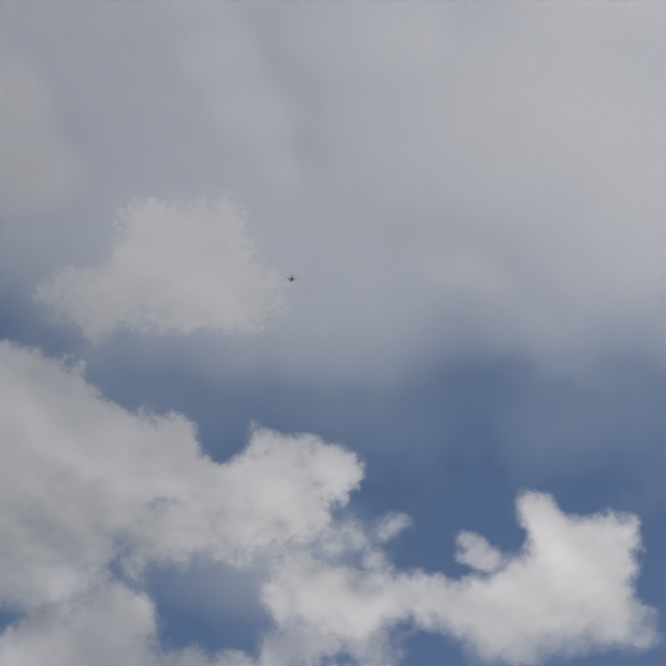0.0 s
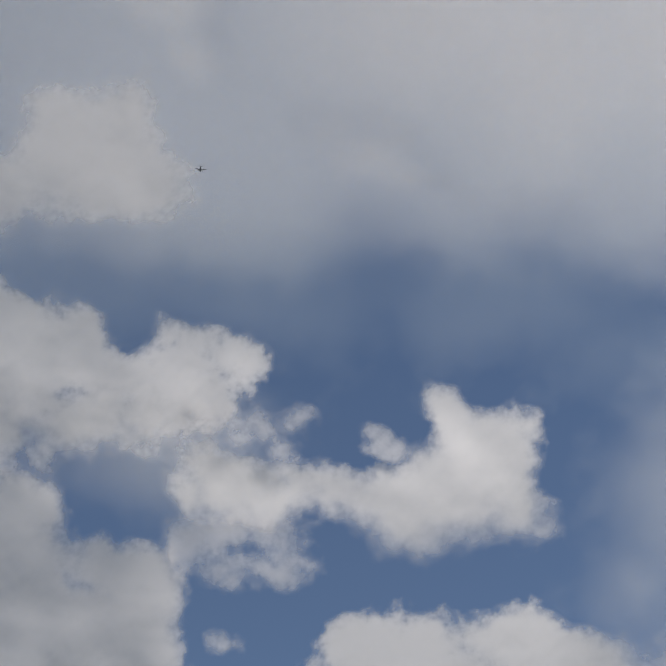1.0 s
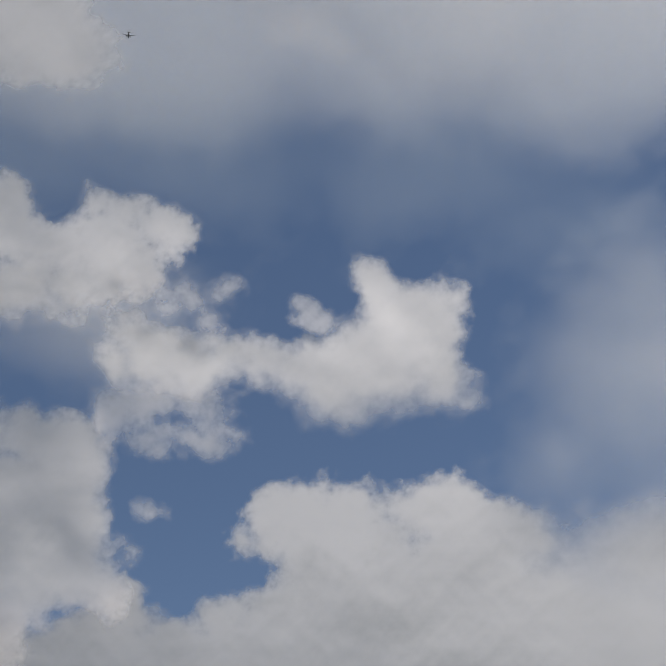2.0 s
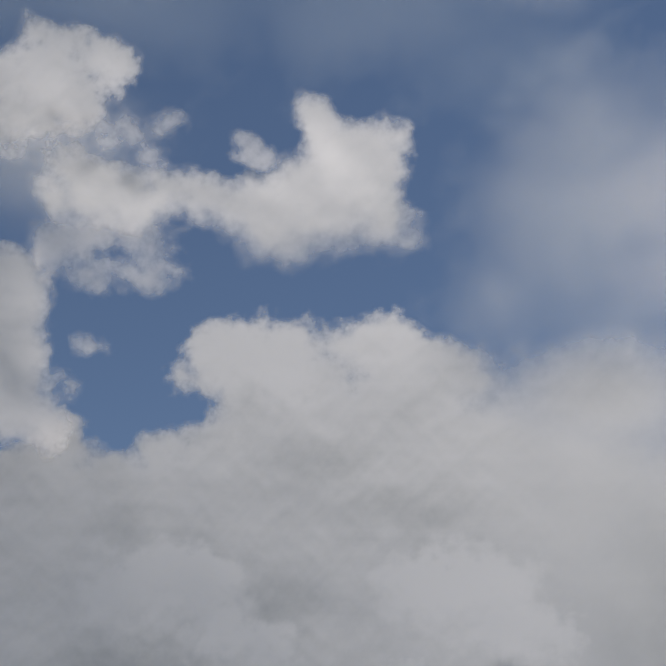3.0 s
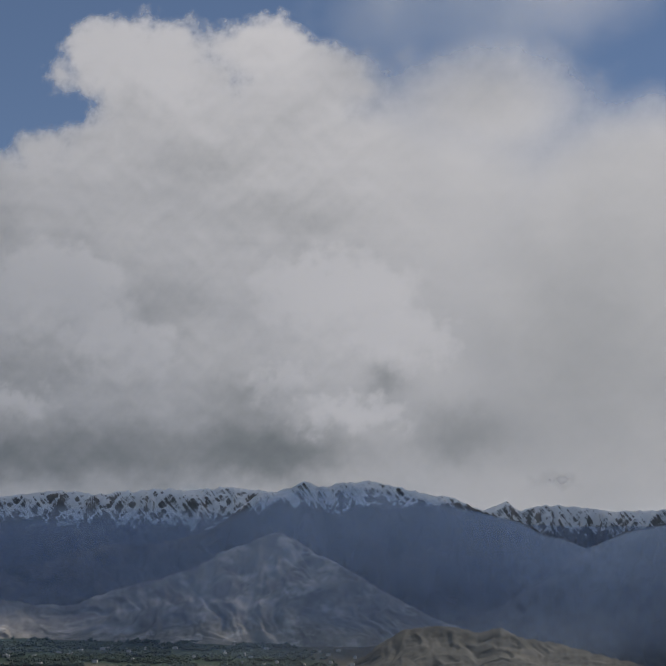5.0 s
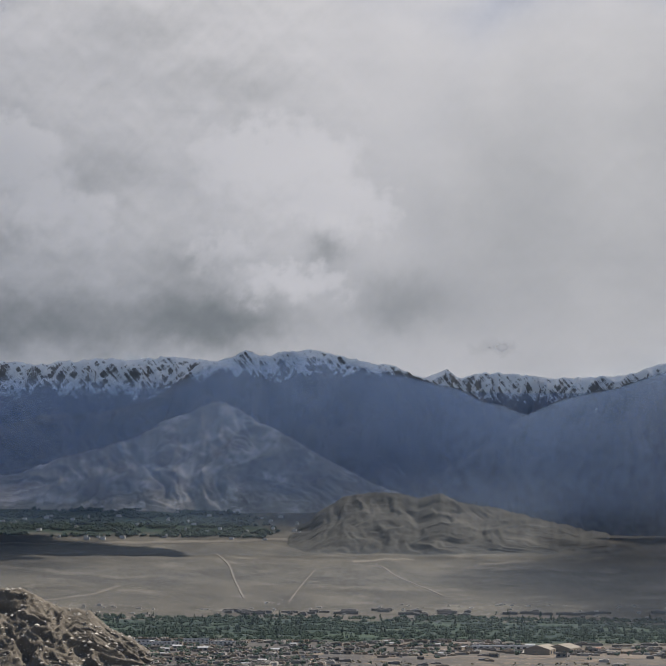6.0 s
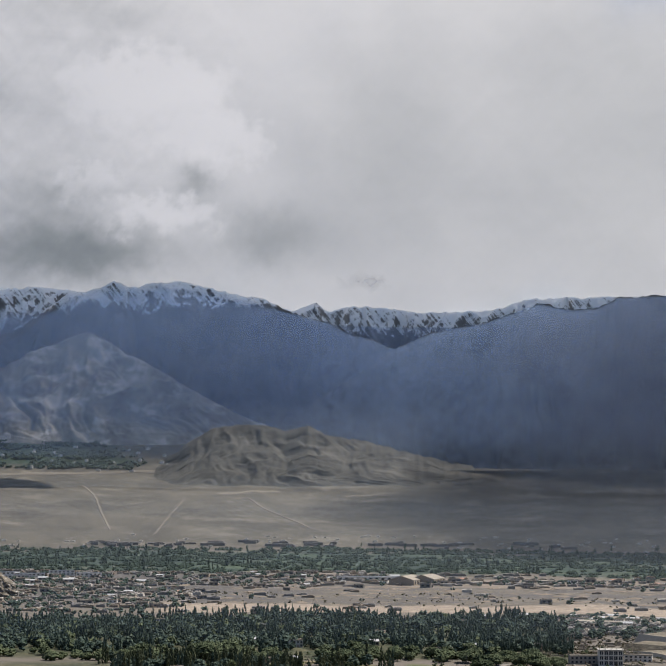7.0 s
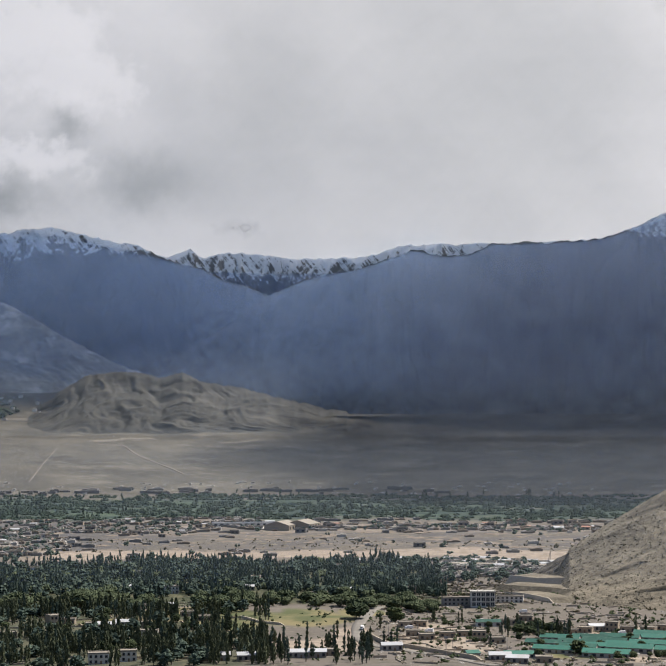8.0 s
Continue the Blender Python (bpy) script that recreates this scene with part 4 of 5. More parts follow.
willows = [tree(rng, "willow_tree", "round light green willow tree", "willows among the poplars", round_crown(rng, h, w, 320), willow_leaf, h, w)
           for h, w in ((9, 5.5), (7, 4.5), (11, 7.0))]
bushy = [tree(rng, "broadleaf_tree", "rounded dark green tree", "broad trees round the houses", round_crown(rng, h, w, 240), bush_leaf, h, w)
         for h, w in ((8, 3.6), (6, 3.0), (10, 4.2))]
used = {}


def plant(kinds, turn, dist, scale=1.0):
    """Sets one tree on the ground: the first of a kind moves there, the next are copies."""
    ob = kinds[int(rng.integers(len(kinds)))]
    m = Matrix.Translation(ground_at(turn, dist)) @ pose(0, 0, 0, 0, 0, float(rng.random() * 360)) @ Matrix.Diagonal((scale * float(0.85 + 0.3 * rng.random()), scale, scale * float(0.85 + 0.3 * rng.random()), 1))
    if ob.name in used:
        ob = copy_thing(ob, Matrix())
    used[ob.name] = True
    ob.matrix_basis = m


CLEAR = [(-8.3, 1385, 1.5, 55), (-9.5, 1200, 0.9, 22), (-7.4, 1195, 1.2, 25), (-8.0, 985, 0.8, 22), (-6.9, 990, 0.7, 20), (-6.4, 1120, 0.6, 20), (-4.0, 1230, 1.3, 40), (-11.0, 1130, 0.4, 50)]


def is_clear(turn, dist):
    return np.any([((turn - a) / ra) ** 2 + ((dist - d) / rd) ** 2 < 1 for a, d, ra, rd in CLEAR], axis=0)


def scatter(count, t0, t1, d0, d1, seed, gate=None):
    """Seeded places spread evenly over a stretch of ground; gate: how likely a place is kept."""
    g = np.random.default_rng(seed)
    out = []
    while len(out) < count:
        a, d = t0 + (t1 - t0) * g.random(count), np.sqrt(d0 ** 2 + (d1 ** 2 - d0 ** 2) * g.random(count))
        keep = np.ones(count, bool) if gate is None else g.random(count) < gate(a, d)
        out += list(zip(a[keep].tolist(), d[keep].tolist()))
    return out[:count]


for a, d in scatter(235, -12.0, -2.2, 965, 1310, 11, lambda a, d: ~is_clear(a, d) * (smooth(-0.15, 0.2, perlin(a / 0.9, d / 60.0, 3)))):
    plant(poplars, a, d, 0.95)
for a, d in scatter(46, -2.6, 1.5, 955, 1030, 12):
    plant(poplars, a, d, 0.85)
for a, d in scatter(12, -2.4, 1.2, 1040, 1150, 21):
    plant(poplars, a, d, 0.75)
for a, d in [(0.72, 1241), (0.9, 1236), (0.8, 1246)]:
    plant(bushy, a, d, 1.5)
for a, d in [(2.13, 1226), (2.25, 1230)]:
    plant(bushy, a, d, 1.3)
for a, d in [(1.62, 1182), (3.44, 1243), (4.3, 1229), (4.42, 1233), (5.39, 1072), (10.28, 1162), (10.6, 1165), (0.74, 985), (1.25, 985), (-2.39, 1155), (-3.32, 1170), (3.1, 1420), (-6.87, 1235), (2.0, 1080), (2.2, 1075), (1.75, 1085)]:
    plant(poplars, a, d, 0.8)
plant(bushy, 8.36, 1046, 1.15)
for a, d in scatter(30, 5.7, 8.1, 1140, 1215, 13):
    plant(poplars, a, d, 0.72)
for a, d in scatter(14, 6.2, 8.0, 1160, 1210, 20):
    plant(bushy, a, d, 0.8)
for a, d in scatter(46, 6.2, 11.4, 1025, 1150, 14):
    plant(bushy, a, d, 0.55)
for a, d in scatter(22, 3.0, 5.4, 1080, 1270, 15):
    plant(bushy, a, d, 0.5)
for a, d in scatter(46, -11.5, 0.8, 1320, 1395, 16):
    plant(willows, a, d, 0.85)
for a, d in scatter(14, -8.9, -7.5, 1345, 1415, 17):
    plant(willows, a, d, 1.1)
for a, d in scatter(26, 0.9, 3.6, 1300, 1370, 18):
    plant(willows, a, d, 0.8)
for a, d in scatter(24, -11.5, -3.0, 1000, 1310, 19):
    plant(bushy, a, d, 0.8)
for ob in (*poplars, *willows, *bushy):
    if ob.name not in used:
        plant([ob], -5.0, 1050.0)


def woodland(name, label, places, mat, maker, height, wide, count, seed):
    """Trees too many to count, joined into one mesh."""
    g = np.random.default_rng(seed)
    models = [maker(g, height, wide, count) for _ in range(6)]
    vs, fs, at = [], [], 0
    spots_at = polar(np.array([q[0] for q in places]), np.array([q[1] for q in places]), ground_z([q[0] for q in places], [q[1] for q in places]))
    for spot in spots_at:
        v, f = models[int(g.integers(6))]
        s, r = 0.5 + 0.8 * g.random() ** 0.8, g.random() * 6.28
        p = Vector(spot.tolist())
        c, n = math.cos(r) * s, math.sin(r) * s
        vs.append(np.stack([v[:, 0] * c - v[:, 1] * n + p.x, v[:, 0] * n + v[:, 1] * c + p.y, v[:, 2] * s * (0.85 + 0.4 * g.random()) + p.z - 0.12 * height * s], -1))
        fs.append(f + at)
        at += len(v)
    ob = new(name, tri_mesh(name, np.concatenate(vs), np.concatenate(fs), mat))
    return tagged(ob, label, "trees", kind="stuff")


woodland("poplar_wood", "dense dark wood of poplar trees", scatter(3100, -21.0, 3.9, 1390, 1845, 31, lambda a, d: ~is_clear(a, d) * (smooth(-0.25, 0.1, perlin(a / 1.1, d / 60.0, 8)) * smooth(3.9, 3.2, a + (d - 1650) / 500))),
         poplar_leaf, poplar_crown, 11.5, 1.35, 20, 1)
woodland("poplar_wood", "thin wood of poplar trees by the houses", scatter(640, -12.2, -2.2, 960, 1320, 32, lambda a, d: ~is_clear(a, d) * (smooth(-0.25, 0.25, perlin(a / 0.9, d / 60.0, 3)) * (1 - 0.9 * smooth(1130, 1150, d) * smooth(1260, 1240, d)))),
         olive_leaf, poplar_crown, 11.5, 1.3, 40, 2)
woodland("broadleaf_wood", "dark round trees filling the poplar wood", scatter(1400, -21.0, 3.7, 1390, 1840, 38, lambda a, d: ~is_clear(a, d) * (smooth(-0.3, 0.2, perlin(a / 1.1, d / 60.0, 28)) * smooth(3.8, 3.1, a + (d - 1650) / 500))), poplar_leaf, round_crown, 9, 3.4, 26, 8)
woodland("broadleaf_wood", "dark round trees among the nearer poplars", scatter(110, -12.2, -2.8, 960, 1320, 39, lambda a, d: ~is_clear(a, d) * smooth(-0.3, 0.2, perlin(a / 0.7, d / 50.0, 29))), poplar_leaf, round_crown, 8, 3.2, 50, 9)
woodland("willow_wood", "light green willows among dark poplars", scatter(420, -20.0, 2.0, 1320, 1800, 33, lambda a, d: smooth(0.0, 0.2, perlin(a / 1.0, d / 40.0, 44))), willow_leaf, round_crown, 7, 4.2, 75, 3)
woodland("valley_trees", "small dark trees scattered over the town", scatter(1000, -22.0, 9.0, 1930, 2760, 34, lambda a, d: (0.3 + 0.7 * smooth(-2, -9, a)) * (1 - 0.92 * smooth(2080, 2100, d) * smooth(2520, 2460, d) * smooth(-10.5, -8.5, a)) * (1 - 0.95 * (smooth(1950, 1975, d) * smooth(2125, 2100, d) * smooth(-11, -9, a)))), poplar_leaf, round_crown, 5.5, 3.0, 10, 4)
woodland("belt_trees", "rows of trees along the green river belt", scatter(4500, -23.0, 12.5, 2790, 3310, 35, lambda a, d: (smooth(0.0, 0.2, perlin(a / 3.0, d / 14.0, 6)))), belt_leaf, round_crown, 2.0, 4.2, 6, 5)
woodland("belt_trees", "poplar rows on the river belt", scatter(420, -23.0, 12.5, 2780, 3330, 36, lambda a, d: (smooth(0.15, 0.3, perlin(a / 1.6, d / 12.0, 7)))), belt_leaf, poplar_crown, 10, 1.8, 8, 6)
woodland("oasis_trees", "dark green trees of a far village oasis", scatter(2600, -24.0, -9.0, 4140, 4300, 37, lambda a, d: (smooth(-0.3, 0.1, perlin(a / 1.2, d / 25.0, 9)) * smooth(-10, -12, a + (d - 4150) / 80))), poplar_leaf, round_crown, 7, 4.5, 7, 7)


# ---- houses ----
def house(name, label, w, d, h, storeys, wall_mat, roof_mat, pitch=0.0, cols=3, detail=True):
    top = new(name)
    tagged(top, label, "house", "houses in the valley")
    part("wall", box(w, d, h + 1.5, z=-1.5), wall_mat, top)
    if pitch:
        part("roof", gable(w, d, pitch, z=h + 0.05), roof_mat, top)
        ends = bmesh.new()
        for sx in (-1, 1):
            vs = [ends.verts.new((sx * (w / 2 - 0.05), y, z)) for y, z in ((-d / 2, h), (d / 2, h), (0, h + pitch - 0.2))]
            ends.faces.new(vs)
        part("gable_wall", ends, wall_mat, top)
    else:
        bm = box(w + 0.5, d + 0.5, 0.35, z=h + 0.003)
        for x, y, ww, dd in ((0, -d / 2, w + 0.5, 0.3), (0, d / 2, w + 0.5, 0.3), (-w / 2, 0, 0.3, d - 0.1), (w / 2, 0, 0.3, d - 0.1)):
            box(ww, dd, 0.5, x, y, h + 0.36, bm)
        part("roof", bm, roof_mat, top)
    floor_h = h / storeys
    for s in range(storeys):
        for k in range(cols):
            x = (k + 0.5) / cols * w - w / 2
            if s == 0 and k == cols // 2 and detail:
                part("door", box(1.1, 0.12, 2.0, x, -d / 2 - 0.02, 0.05), wood, top)
                continue
            win = part("window", box(w / cols * 0.5, 0.14, floor_h * 0.5, x, -d / 2 - 0.01, s * floor_h + floor_h * 0.3), glass_dark, top)
            if detail:
                part("sill", box(w / cols * 0.6, 0.4, 0.18, x, -d / 2 - 0.08, s * floor_h + floor_h * 0.3 - 0.2), wood, win)
    return top


def put_house(ob, turn, dist, face=0.0, scale=1.0, fresh=False):
    m = Matrix.Translation(ground_at(turn, dist)) @ pose(0, 0, 0, 0, 0, -turn + face)
    if not fresh:
        ob = copy_thing(ob, Matrix())
    ob.matrix_basis = m @ Matrix.Diagonal((scale, scale, scale, 1))
    return ob


# the white frame building under the terrace
frame_house = new("concrete_building")
tagged(frame_house, "pale three-storey concrete building with rows of open windows", "building")
part("wall", box(19, 11, 13, z=-1), white_wall, frame_house)
part("roof", box(20.4, 12.4, 0.5, z=12.003), grey_wall, frame_house, "overhanging concrete roof slab")
for fl in range(3):
    part("floor_slab", box(19.6, 0.7, 0.35, 0, -5.6, 3.9 * fl + 3.5), grey_wall, frame_house)
    for k in range(5):
        win = part("window", box(2.7, 0.3, 2.7, -7.4 + 3.7 * k, -5.45, 0.8 + 3.9 * fl), glass_dark, frame_house)
        part("frame", box(0.2, 0.4, 2.4, -7.4 + 3.7 * k, -5.5, 0.8 + 3.9 * fl), white_wall, win)
for k in range(5):
    part("roof_post", box(0.4, 0.4, 1.4, -9 + 4.5 * k, -5.6, 12.5), grey_wall, frame_house)
put_house(frame_house, 5.12, 1340, 6, fresh=True)
wing = house("concrete_building", "low pale concrete wing with dark openings", 24, 9, 6, 2, grey_wall, flat_roof, cols=7)
put_house(wing, 4.25, 1347, 12, fresh=True)
wing2 = house("concrete_building", "long low pale building beside a taller one", 22, 8, 5, 2, white_wall, flat_roof, cols=6)
put_house(wing2, 6.05, 1365, -4, fresh=True)
put_house(wing, -0.2, 1735, 0, 1.2)

# barracks with green roofs
shed = house("green_roofed_shed", "long shed with a green tin roof", 26, 9, 2.6, 1, pale_wall, green_roof, 2.1, 6)
for i, (a, d, f, s) in enumerate([(6.45, 1030, 8, 0.85), (7.55, 1052, -14, 1.0), (8.4, 1092, -10, 1.05), (9.3, 1036, -8, 1.1), (9.25, 1100, -12, 1.1), (10.1, 1062, -10, 1.1), (10.9, 1150, -8, 1.05), (10.75, 1090, -10, 1.0), (7.75, 1120, -12, 1.0), (8.35, 1066, -10, 0.9), (11.2, 1120, -8, 1.0), (10.2, 1140, -6, 0.8), (11.3, 1062, -10, 1.0), (8.75, 1128, -12, 0.9), (9.75, 1128, -10, 1.0), (9.9, 1085, -10, 0.9), (8.9, 1072, -10, 0.9), (11.3, 1092, -10, 0.9), (7.2, 1090, -12, 0.9)]):
    put_house(shed, a, d, f, s, fresh=i == 0)
put_house(house("green_roofed_shed", "pale shed with a faded green tin roof", 18, 8, 3.5, 1, white_wall, green_roof, 1.8, 4), 5.3, 1225, 8, fresh=True)
put_house(house("green_roofed_shed", "small shed with a green tin roof", 8, 7, 3.2, 1, grey_wall, green_roof, 1.6, 2), 4.75, 1010, 20, fresh=True)

# nearer houses among the trees
kinds = [house("house", "flat-roofed whitewashed house with dark windows", 12, 9, 6, 2, white_wall, flat_roof, cols=4),
         house("house", "flat-roofed mud-brick house with small windows", 10, 8, 3.4, 1, mud_wall, flat_roof, cols=3),
         house("house", "grey concrete house with a pale tin roof", 13, 8, 3.6, 1, grey_wall, tin_roof, 1.6, 4),
         house("house", "two-storey tan house with a flat roof", 9, 9, 6.2, 2, mud_wall, flat_roof, cols=3)]
near_spots = [(-7.98, 985, 0, 0), (-7.05, 990, 0, 0), (-9.5, 1205, 3, 25), (-9.0, 1215, 1, -10), (-8.2, 1195, 1, 5), (-7.7, 1188, 2, -5), (-7.1, 1200, 2, 0), (-6.6, 1192, 1, 5), (-6.3, 1125, 0, -10), (-11.0, 1125, 1, 10), (-5.0, 1260, 1, 5), (-4.4, 1225, 1, 0),
              (-0.6, 1000, 2, 0), (-1.2, 996, 2, 5), (-0.2, 1010, 1, 0), (-3.9, 985, 2, 0), (-2.9, 980, 2, 4), (-5.6, 1330, 2, 0), (-6.5, 1340, 1, 0),
              (8.6, 1195, 1, -10), (9.0, 1205, 2, 15), (9.5, 1200, 3, -10), (10.0, 1190, 1, 5), (10.7, 1185, 1, -15), (8.1, 1180, 1, 5), (11.2, 1195, 1, 0),
              (2.5, 1195, 1, 5), (3.0, 1205, 1, -10), (2.75, 1150, 1, 0), (3.9, 1130, 1, 5), (4.5, 1140, 1, 0), (3.2, 1120, 1, 8), (2.0, 1040, 2, 10), (6.0, 1240, 1, 5), (6.6, 1260, 1, -5), (5.0, 1110, 3, 0), (5.6, 1095, 1, 10), (5.7, 1000, 2, 5), (6.3, 985, 2, -5), (7.2, 1000, 1, 0)]
placed = set()
for a, d, k, f in near_spots:
    put_house(kinds[k], a, d, f, fresh=k not in placed)
    placed.add(k)
for k in range(4):
    if k not in placed:
        put_house(kinds[k], -10.0 + k, 1330, 0, fresh=True)
# houses and sheds behind the wood
for a, d in scatter(16, -12, 3, 1350, 1900, 41):
    put_house(kinds[int(rng.integers(4))], a, d, float(rng.random() * 40 - 20))
for a, d in scatter(46, 3.9, 7.4, 1720, 1935, 61):
    put_house(kinds[int(rng.choice(4, p=(0.3, 0.2, 0.4, 0.1)))], a, d, float(rng.random() * 40 - 20), 0.9)
long_shed = house("warehouse", "long dusty-roofed warehouse at the wood's edge", 24, 10, 4, 1, pale_wall, flat_roof, 1.2, 6, False)
for i, (a, d) in enumerate([(5.2, 1900), (4.5, 1880), (6.3, 1905), (5.0, 1820), (5.8, 1790), (6.6, 1800), (4.4, 1760), (5.3, 1730), (-11.2, 2138), (-0.4, 1870), (2.2, 1905), (3.2, 1915), (-6.5, 1905), (-9.0, 1915), (6.9, 1870), (7.0, 1740), (0.6, 2560), (3.0, 2600)]):
    put_house(long_shed, a, d, float(rng.random() * 16 - 8), 0.9, fresh=i == 0)
hangar = house("hangar", "large tan-roofed airport hangar", 48, 40, 9, 1, mud_wall, flat_roof, 6, 4, False)
put_house(hangar, -1.75, 2540, 70, fresh=True)
put_house(hangar, -1.05, 2560, 70)
put_house(house("terminal", "long low pale terminal roof", 95, 14, 6, 1, white_wall, tin_roof, cols=10, detail=False), -3.1, 2610, 4, fresh=True)
barrack = house("barrack", "long white barrack with dark windows", 40, 10, 7, 2, white_wall, tin_roof, cols=6, detail=False)
for i, (a, d) in enumerate([(-15.5, 2700), (-14.5, 2670), (-13.5, 2705), (-15.0, 2640), (-12.6, 2660)]):
    put_house(barrack, a, d, 3, fresh=i == 0)

# the town on the plain
small = [house("house", "small whitewashed town house", 11, 9, 4.2, 1, white_wall, flat_roof, cols=2, detail=False),
         house("house", "small grey town house", 13, 9, 4.5, 1, dim_wall, flat_roof, cols=2, detail=False),
         house("house", "small mud-brick town house", 12, 10, 3.8, 1, mud_wall, flat_roof, cols=2, detail=False),
         house("house", "small town house with a pale tin roof", 12, 8, 3.5, 1, grey_wall, tin_roof, 1.4, 2, False),
         house("house", "small town house with a rusty red roof", 11, 8, 3.5, 1, mud_wall, red_roof, 1.4, 2, False)]


def town_gate(a, d):
    return (smooth(-0.35, 0.15, perlin(a / 1.3, d / 70.0, 12)) * (0.65 + 0.35 * smooth(-1, -9, a)) * (1 - 0.9 * smooth(1950, 1970, d) * smooth(2120, 2095, d) * smooth(-11, -9, a)) * (1 - 0.93 * smooth(2090, 2110, d) * smooth(2520, 2440, d) * smooth(-10, -8, a)))


town = scatter(195, -19.5, 9.5, 1960, 2760, 42, town_gate)
for i, (a, d) in enumerate(town):
    k = i % 5 if i < 5 else int(rng.choice(5, p=(0.12, 0.36, 0.36, 0.12, 0.04)))
    put_house(small[k], a, d, float(rng.random() * 50 - 25), float(0.7 + 0.6 * rng.random()), fresh=i < 5)


def far_houses(name, label, places, mat, low, high, tall, seed):
    """Many small block houses with parapets, joined."""
    g = np.random.default_rng(seed)
    bm = bmesh.new()
    for spot in polar(np.array([q[0] for q in places]), np.array([q[1] for q in places]), ground_z([q[0] for q in places], [q[1] for q in places])):
        p = Vector(spot.tolist())
        w, dp, h = low + (high - low) * g.random(), low + (high - low) * 0.7 * g.random(), tall * (0.6 + 0.7 * g.random())
        box(w, dp, h + 1, p.x, p.y, p.z - 1, bm)
        box(w * 0.5, dp * 0.5, 0.8, p.x + w * 0.15, p.y, p.z + h + 0.003, bm)
    me = bpy.data.meshes.new(name)
    bm.to_mesh(me)
    bm.free()
    me.materials.append(mat)
    return tagged(new(name, me), label, "houses", kind="stuff")


far_houses("far_town", "crowded pale houses of the far town", scatter(240, -22, 9.5, 1980, 2800, 43, town_gate), pale_wall, 6, 15, 3, 1)
far_houses("far_town", "crowded brown houses and walls of the far town", scatter(620, -22, 9.5, 1960, 2800, 44, town_gate), brown_wall, 6, 18, 2.8, 2)
far_houses("far_town", "crowded grey sheds of the far town", scatter(900, -22, 9.5, 1960, 2800, 45, town_gate), dim_wall, 6, 18, 2.8, 3)
far_houses("fan_camp", "long low brown blocks of a camp on the fan", scatter(62, -12.5, 4, 3320, 3385, 46, lambda a, d: (smooth(-0.1, 0.1, perlin(a / 0.8, d / 30.0, 4)))), dim_wall, 8, 36, 3.6, 4)
far_houses("fan_camp", "pale specks of huts on the fan", scatter(90, -18, 9, 3310, 3450, 47), pale_wall, 4, 11, 1.6, 5)
far_houses("oasis_houses", "pale houses among oasis trees", scatter(60, -22, -9.5, 4120, 4270, 48), white_wall, 6, 13, 5, 6)

# ---- yards, rubble and scrub on the near slope ----
def yard_gate(a, d):
    return smooth(-0.2, 0.2, perlin(a / 0.35, d / 25.0, 21))


def yard_walls(name, label, places, mat, long, tall, seed):
    """Low broken walls in many directions, joined."""
    g = np.random.default_rng(seed)
    bm = bmesh.new()
    for spot in polar(np.array([q[0] for q in places]), np.array([q[1] for q in places]), ground_z([q[0] for q in places], [q[1] for q in places])):
        made = len(bm.verts)
        size = long * (0.25 + 0.75 * g.random())
        box(size, 0.6, tall * (0.5 + 0.7 * g.random()) + 0.6, 0, 0, -0.6, bm, taper=0.12)
        bm.verts.ensure_lookup_table()
        bmesh.ops.transform(bm, verts=bm.verts[made:], matrix=Matrix.Translation(Vector(spot.tolist())) @ pose(0, 0, 0, 0, 0, float(g.choice((5, 15, 95, 100, -20)) + 10 * g.random())))
    me = bpy.data.meshes.new(name)
    bm.to_mesh(me)
    bm.free()
    me.materials.append(mat)
    return tagged(new(name, me), label, "walls", kind="stuff")


def rubble(name, label, places, mat, low, high, seed, flat=0.4):
    g = np.random.default_rng(seed)
    at = polar(np.array([q[0] for q in places]), np.array([q[1] for q in places]), ground_z([q[0] for q in places], [q[1] for q in places]))
    v, f = clumps(g, at, low + (high - low) * g.random(len(places)) ** 2, flat)
    return tagged(new(name, tri_mesh(name, v, f, mat)), label, "rubble", kind="stuff")


def slope_gate(a, d):
    return yard_gate(a, d) * (1 - smooth(1.3, 1.0, a) * smooth(1180, 1200, d))


yard_walls("yard_walls", "low tan yard walls on the slope", scatter(230, 1.6, 11.4, 965, 1480, 71, slope_gate), mud_wall, 16, 1.3, 11)
yard_walls("yard_walls", "low grey stone walls on the slope", scatter(150, 1.6, 11.4, 965, 1480, 72, slope_gate), stone_wall, 14, 1.2, 12)
yard_walls("field_walls", "low mud walls among the poplars", scatter(120, -12, -2.8, 965, 1400, 74), mud_wall, 18, 1.3, 14)
rubble("rubble", "tan rubble and earth heaps in the yards", scatter(600, 1.5, 11.4, 965, 1500, 80, slope_gate), tan_rock, 0.6, 3.2, 15)
rubble("rubble", "grey stones and scrap in the yards", scatter(700, 1.5, 11.4, 965, 1400, 81, slope_gate), grey_wall, 0.4, 1.6, 16)
far_houses("hill_town", "crowded pale sheds below the hillside", scatter(200, 3.7, 7.5, 1650, 1940, 75), pale_wall, 3, 10, 3.0, 15)
far_houses("hill_town", "crowded dark sheds below the hillside", scatter(260, 3.6, 7.4, 1620, 1940, 85), dim_wall, 3, 11, 2.8, 19)
woodland("town_trees", "dark trees between the sheds", scatter(170, 3.5, 7.0, 1580, 1930, 86), poplar_leaf, round_crown, 6, 3.0, 30, 12)
yard_walls("yard_walls", "broken mud walls on the bare slope", scatter(110, 3.4, 6.4, 1380, 1660, 87), mud_wall, 18, 1.5, 20)


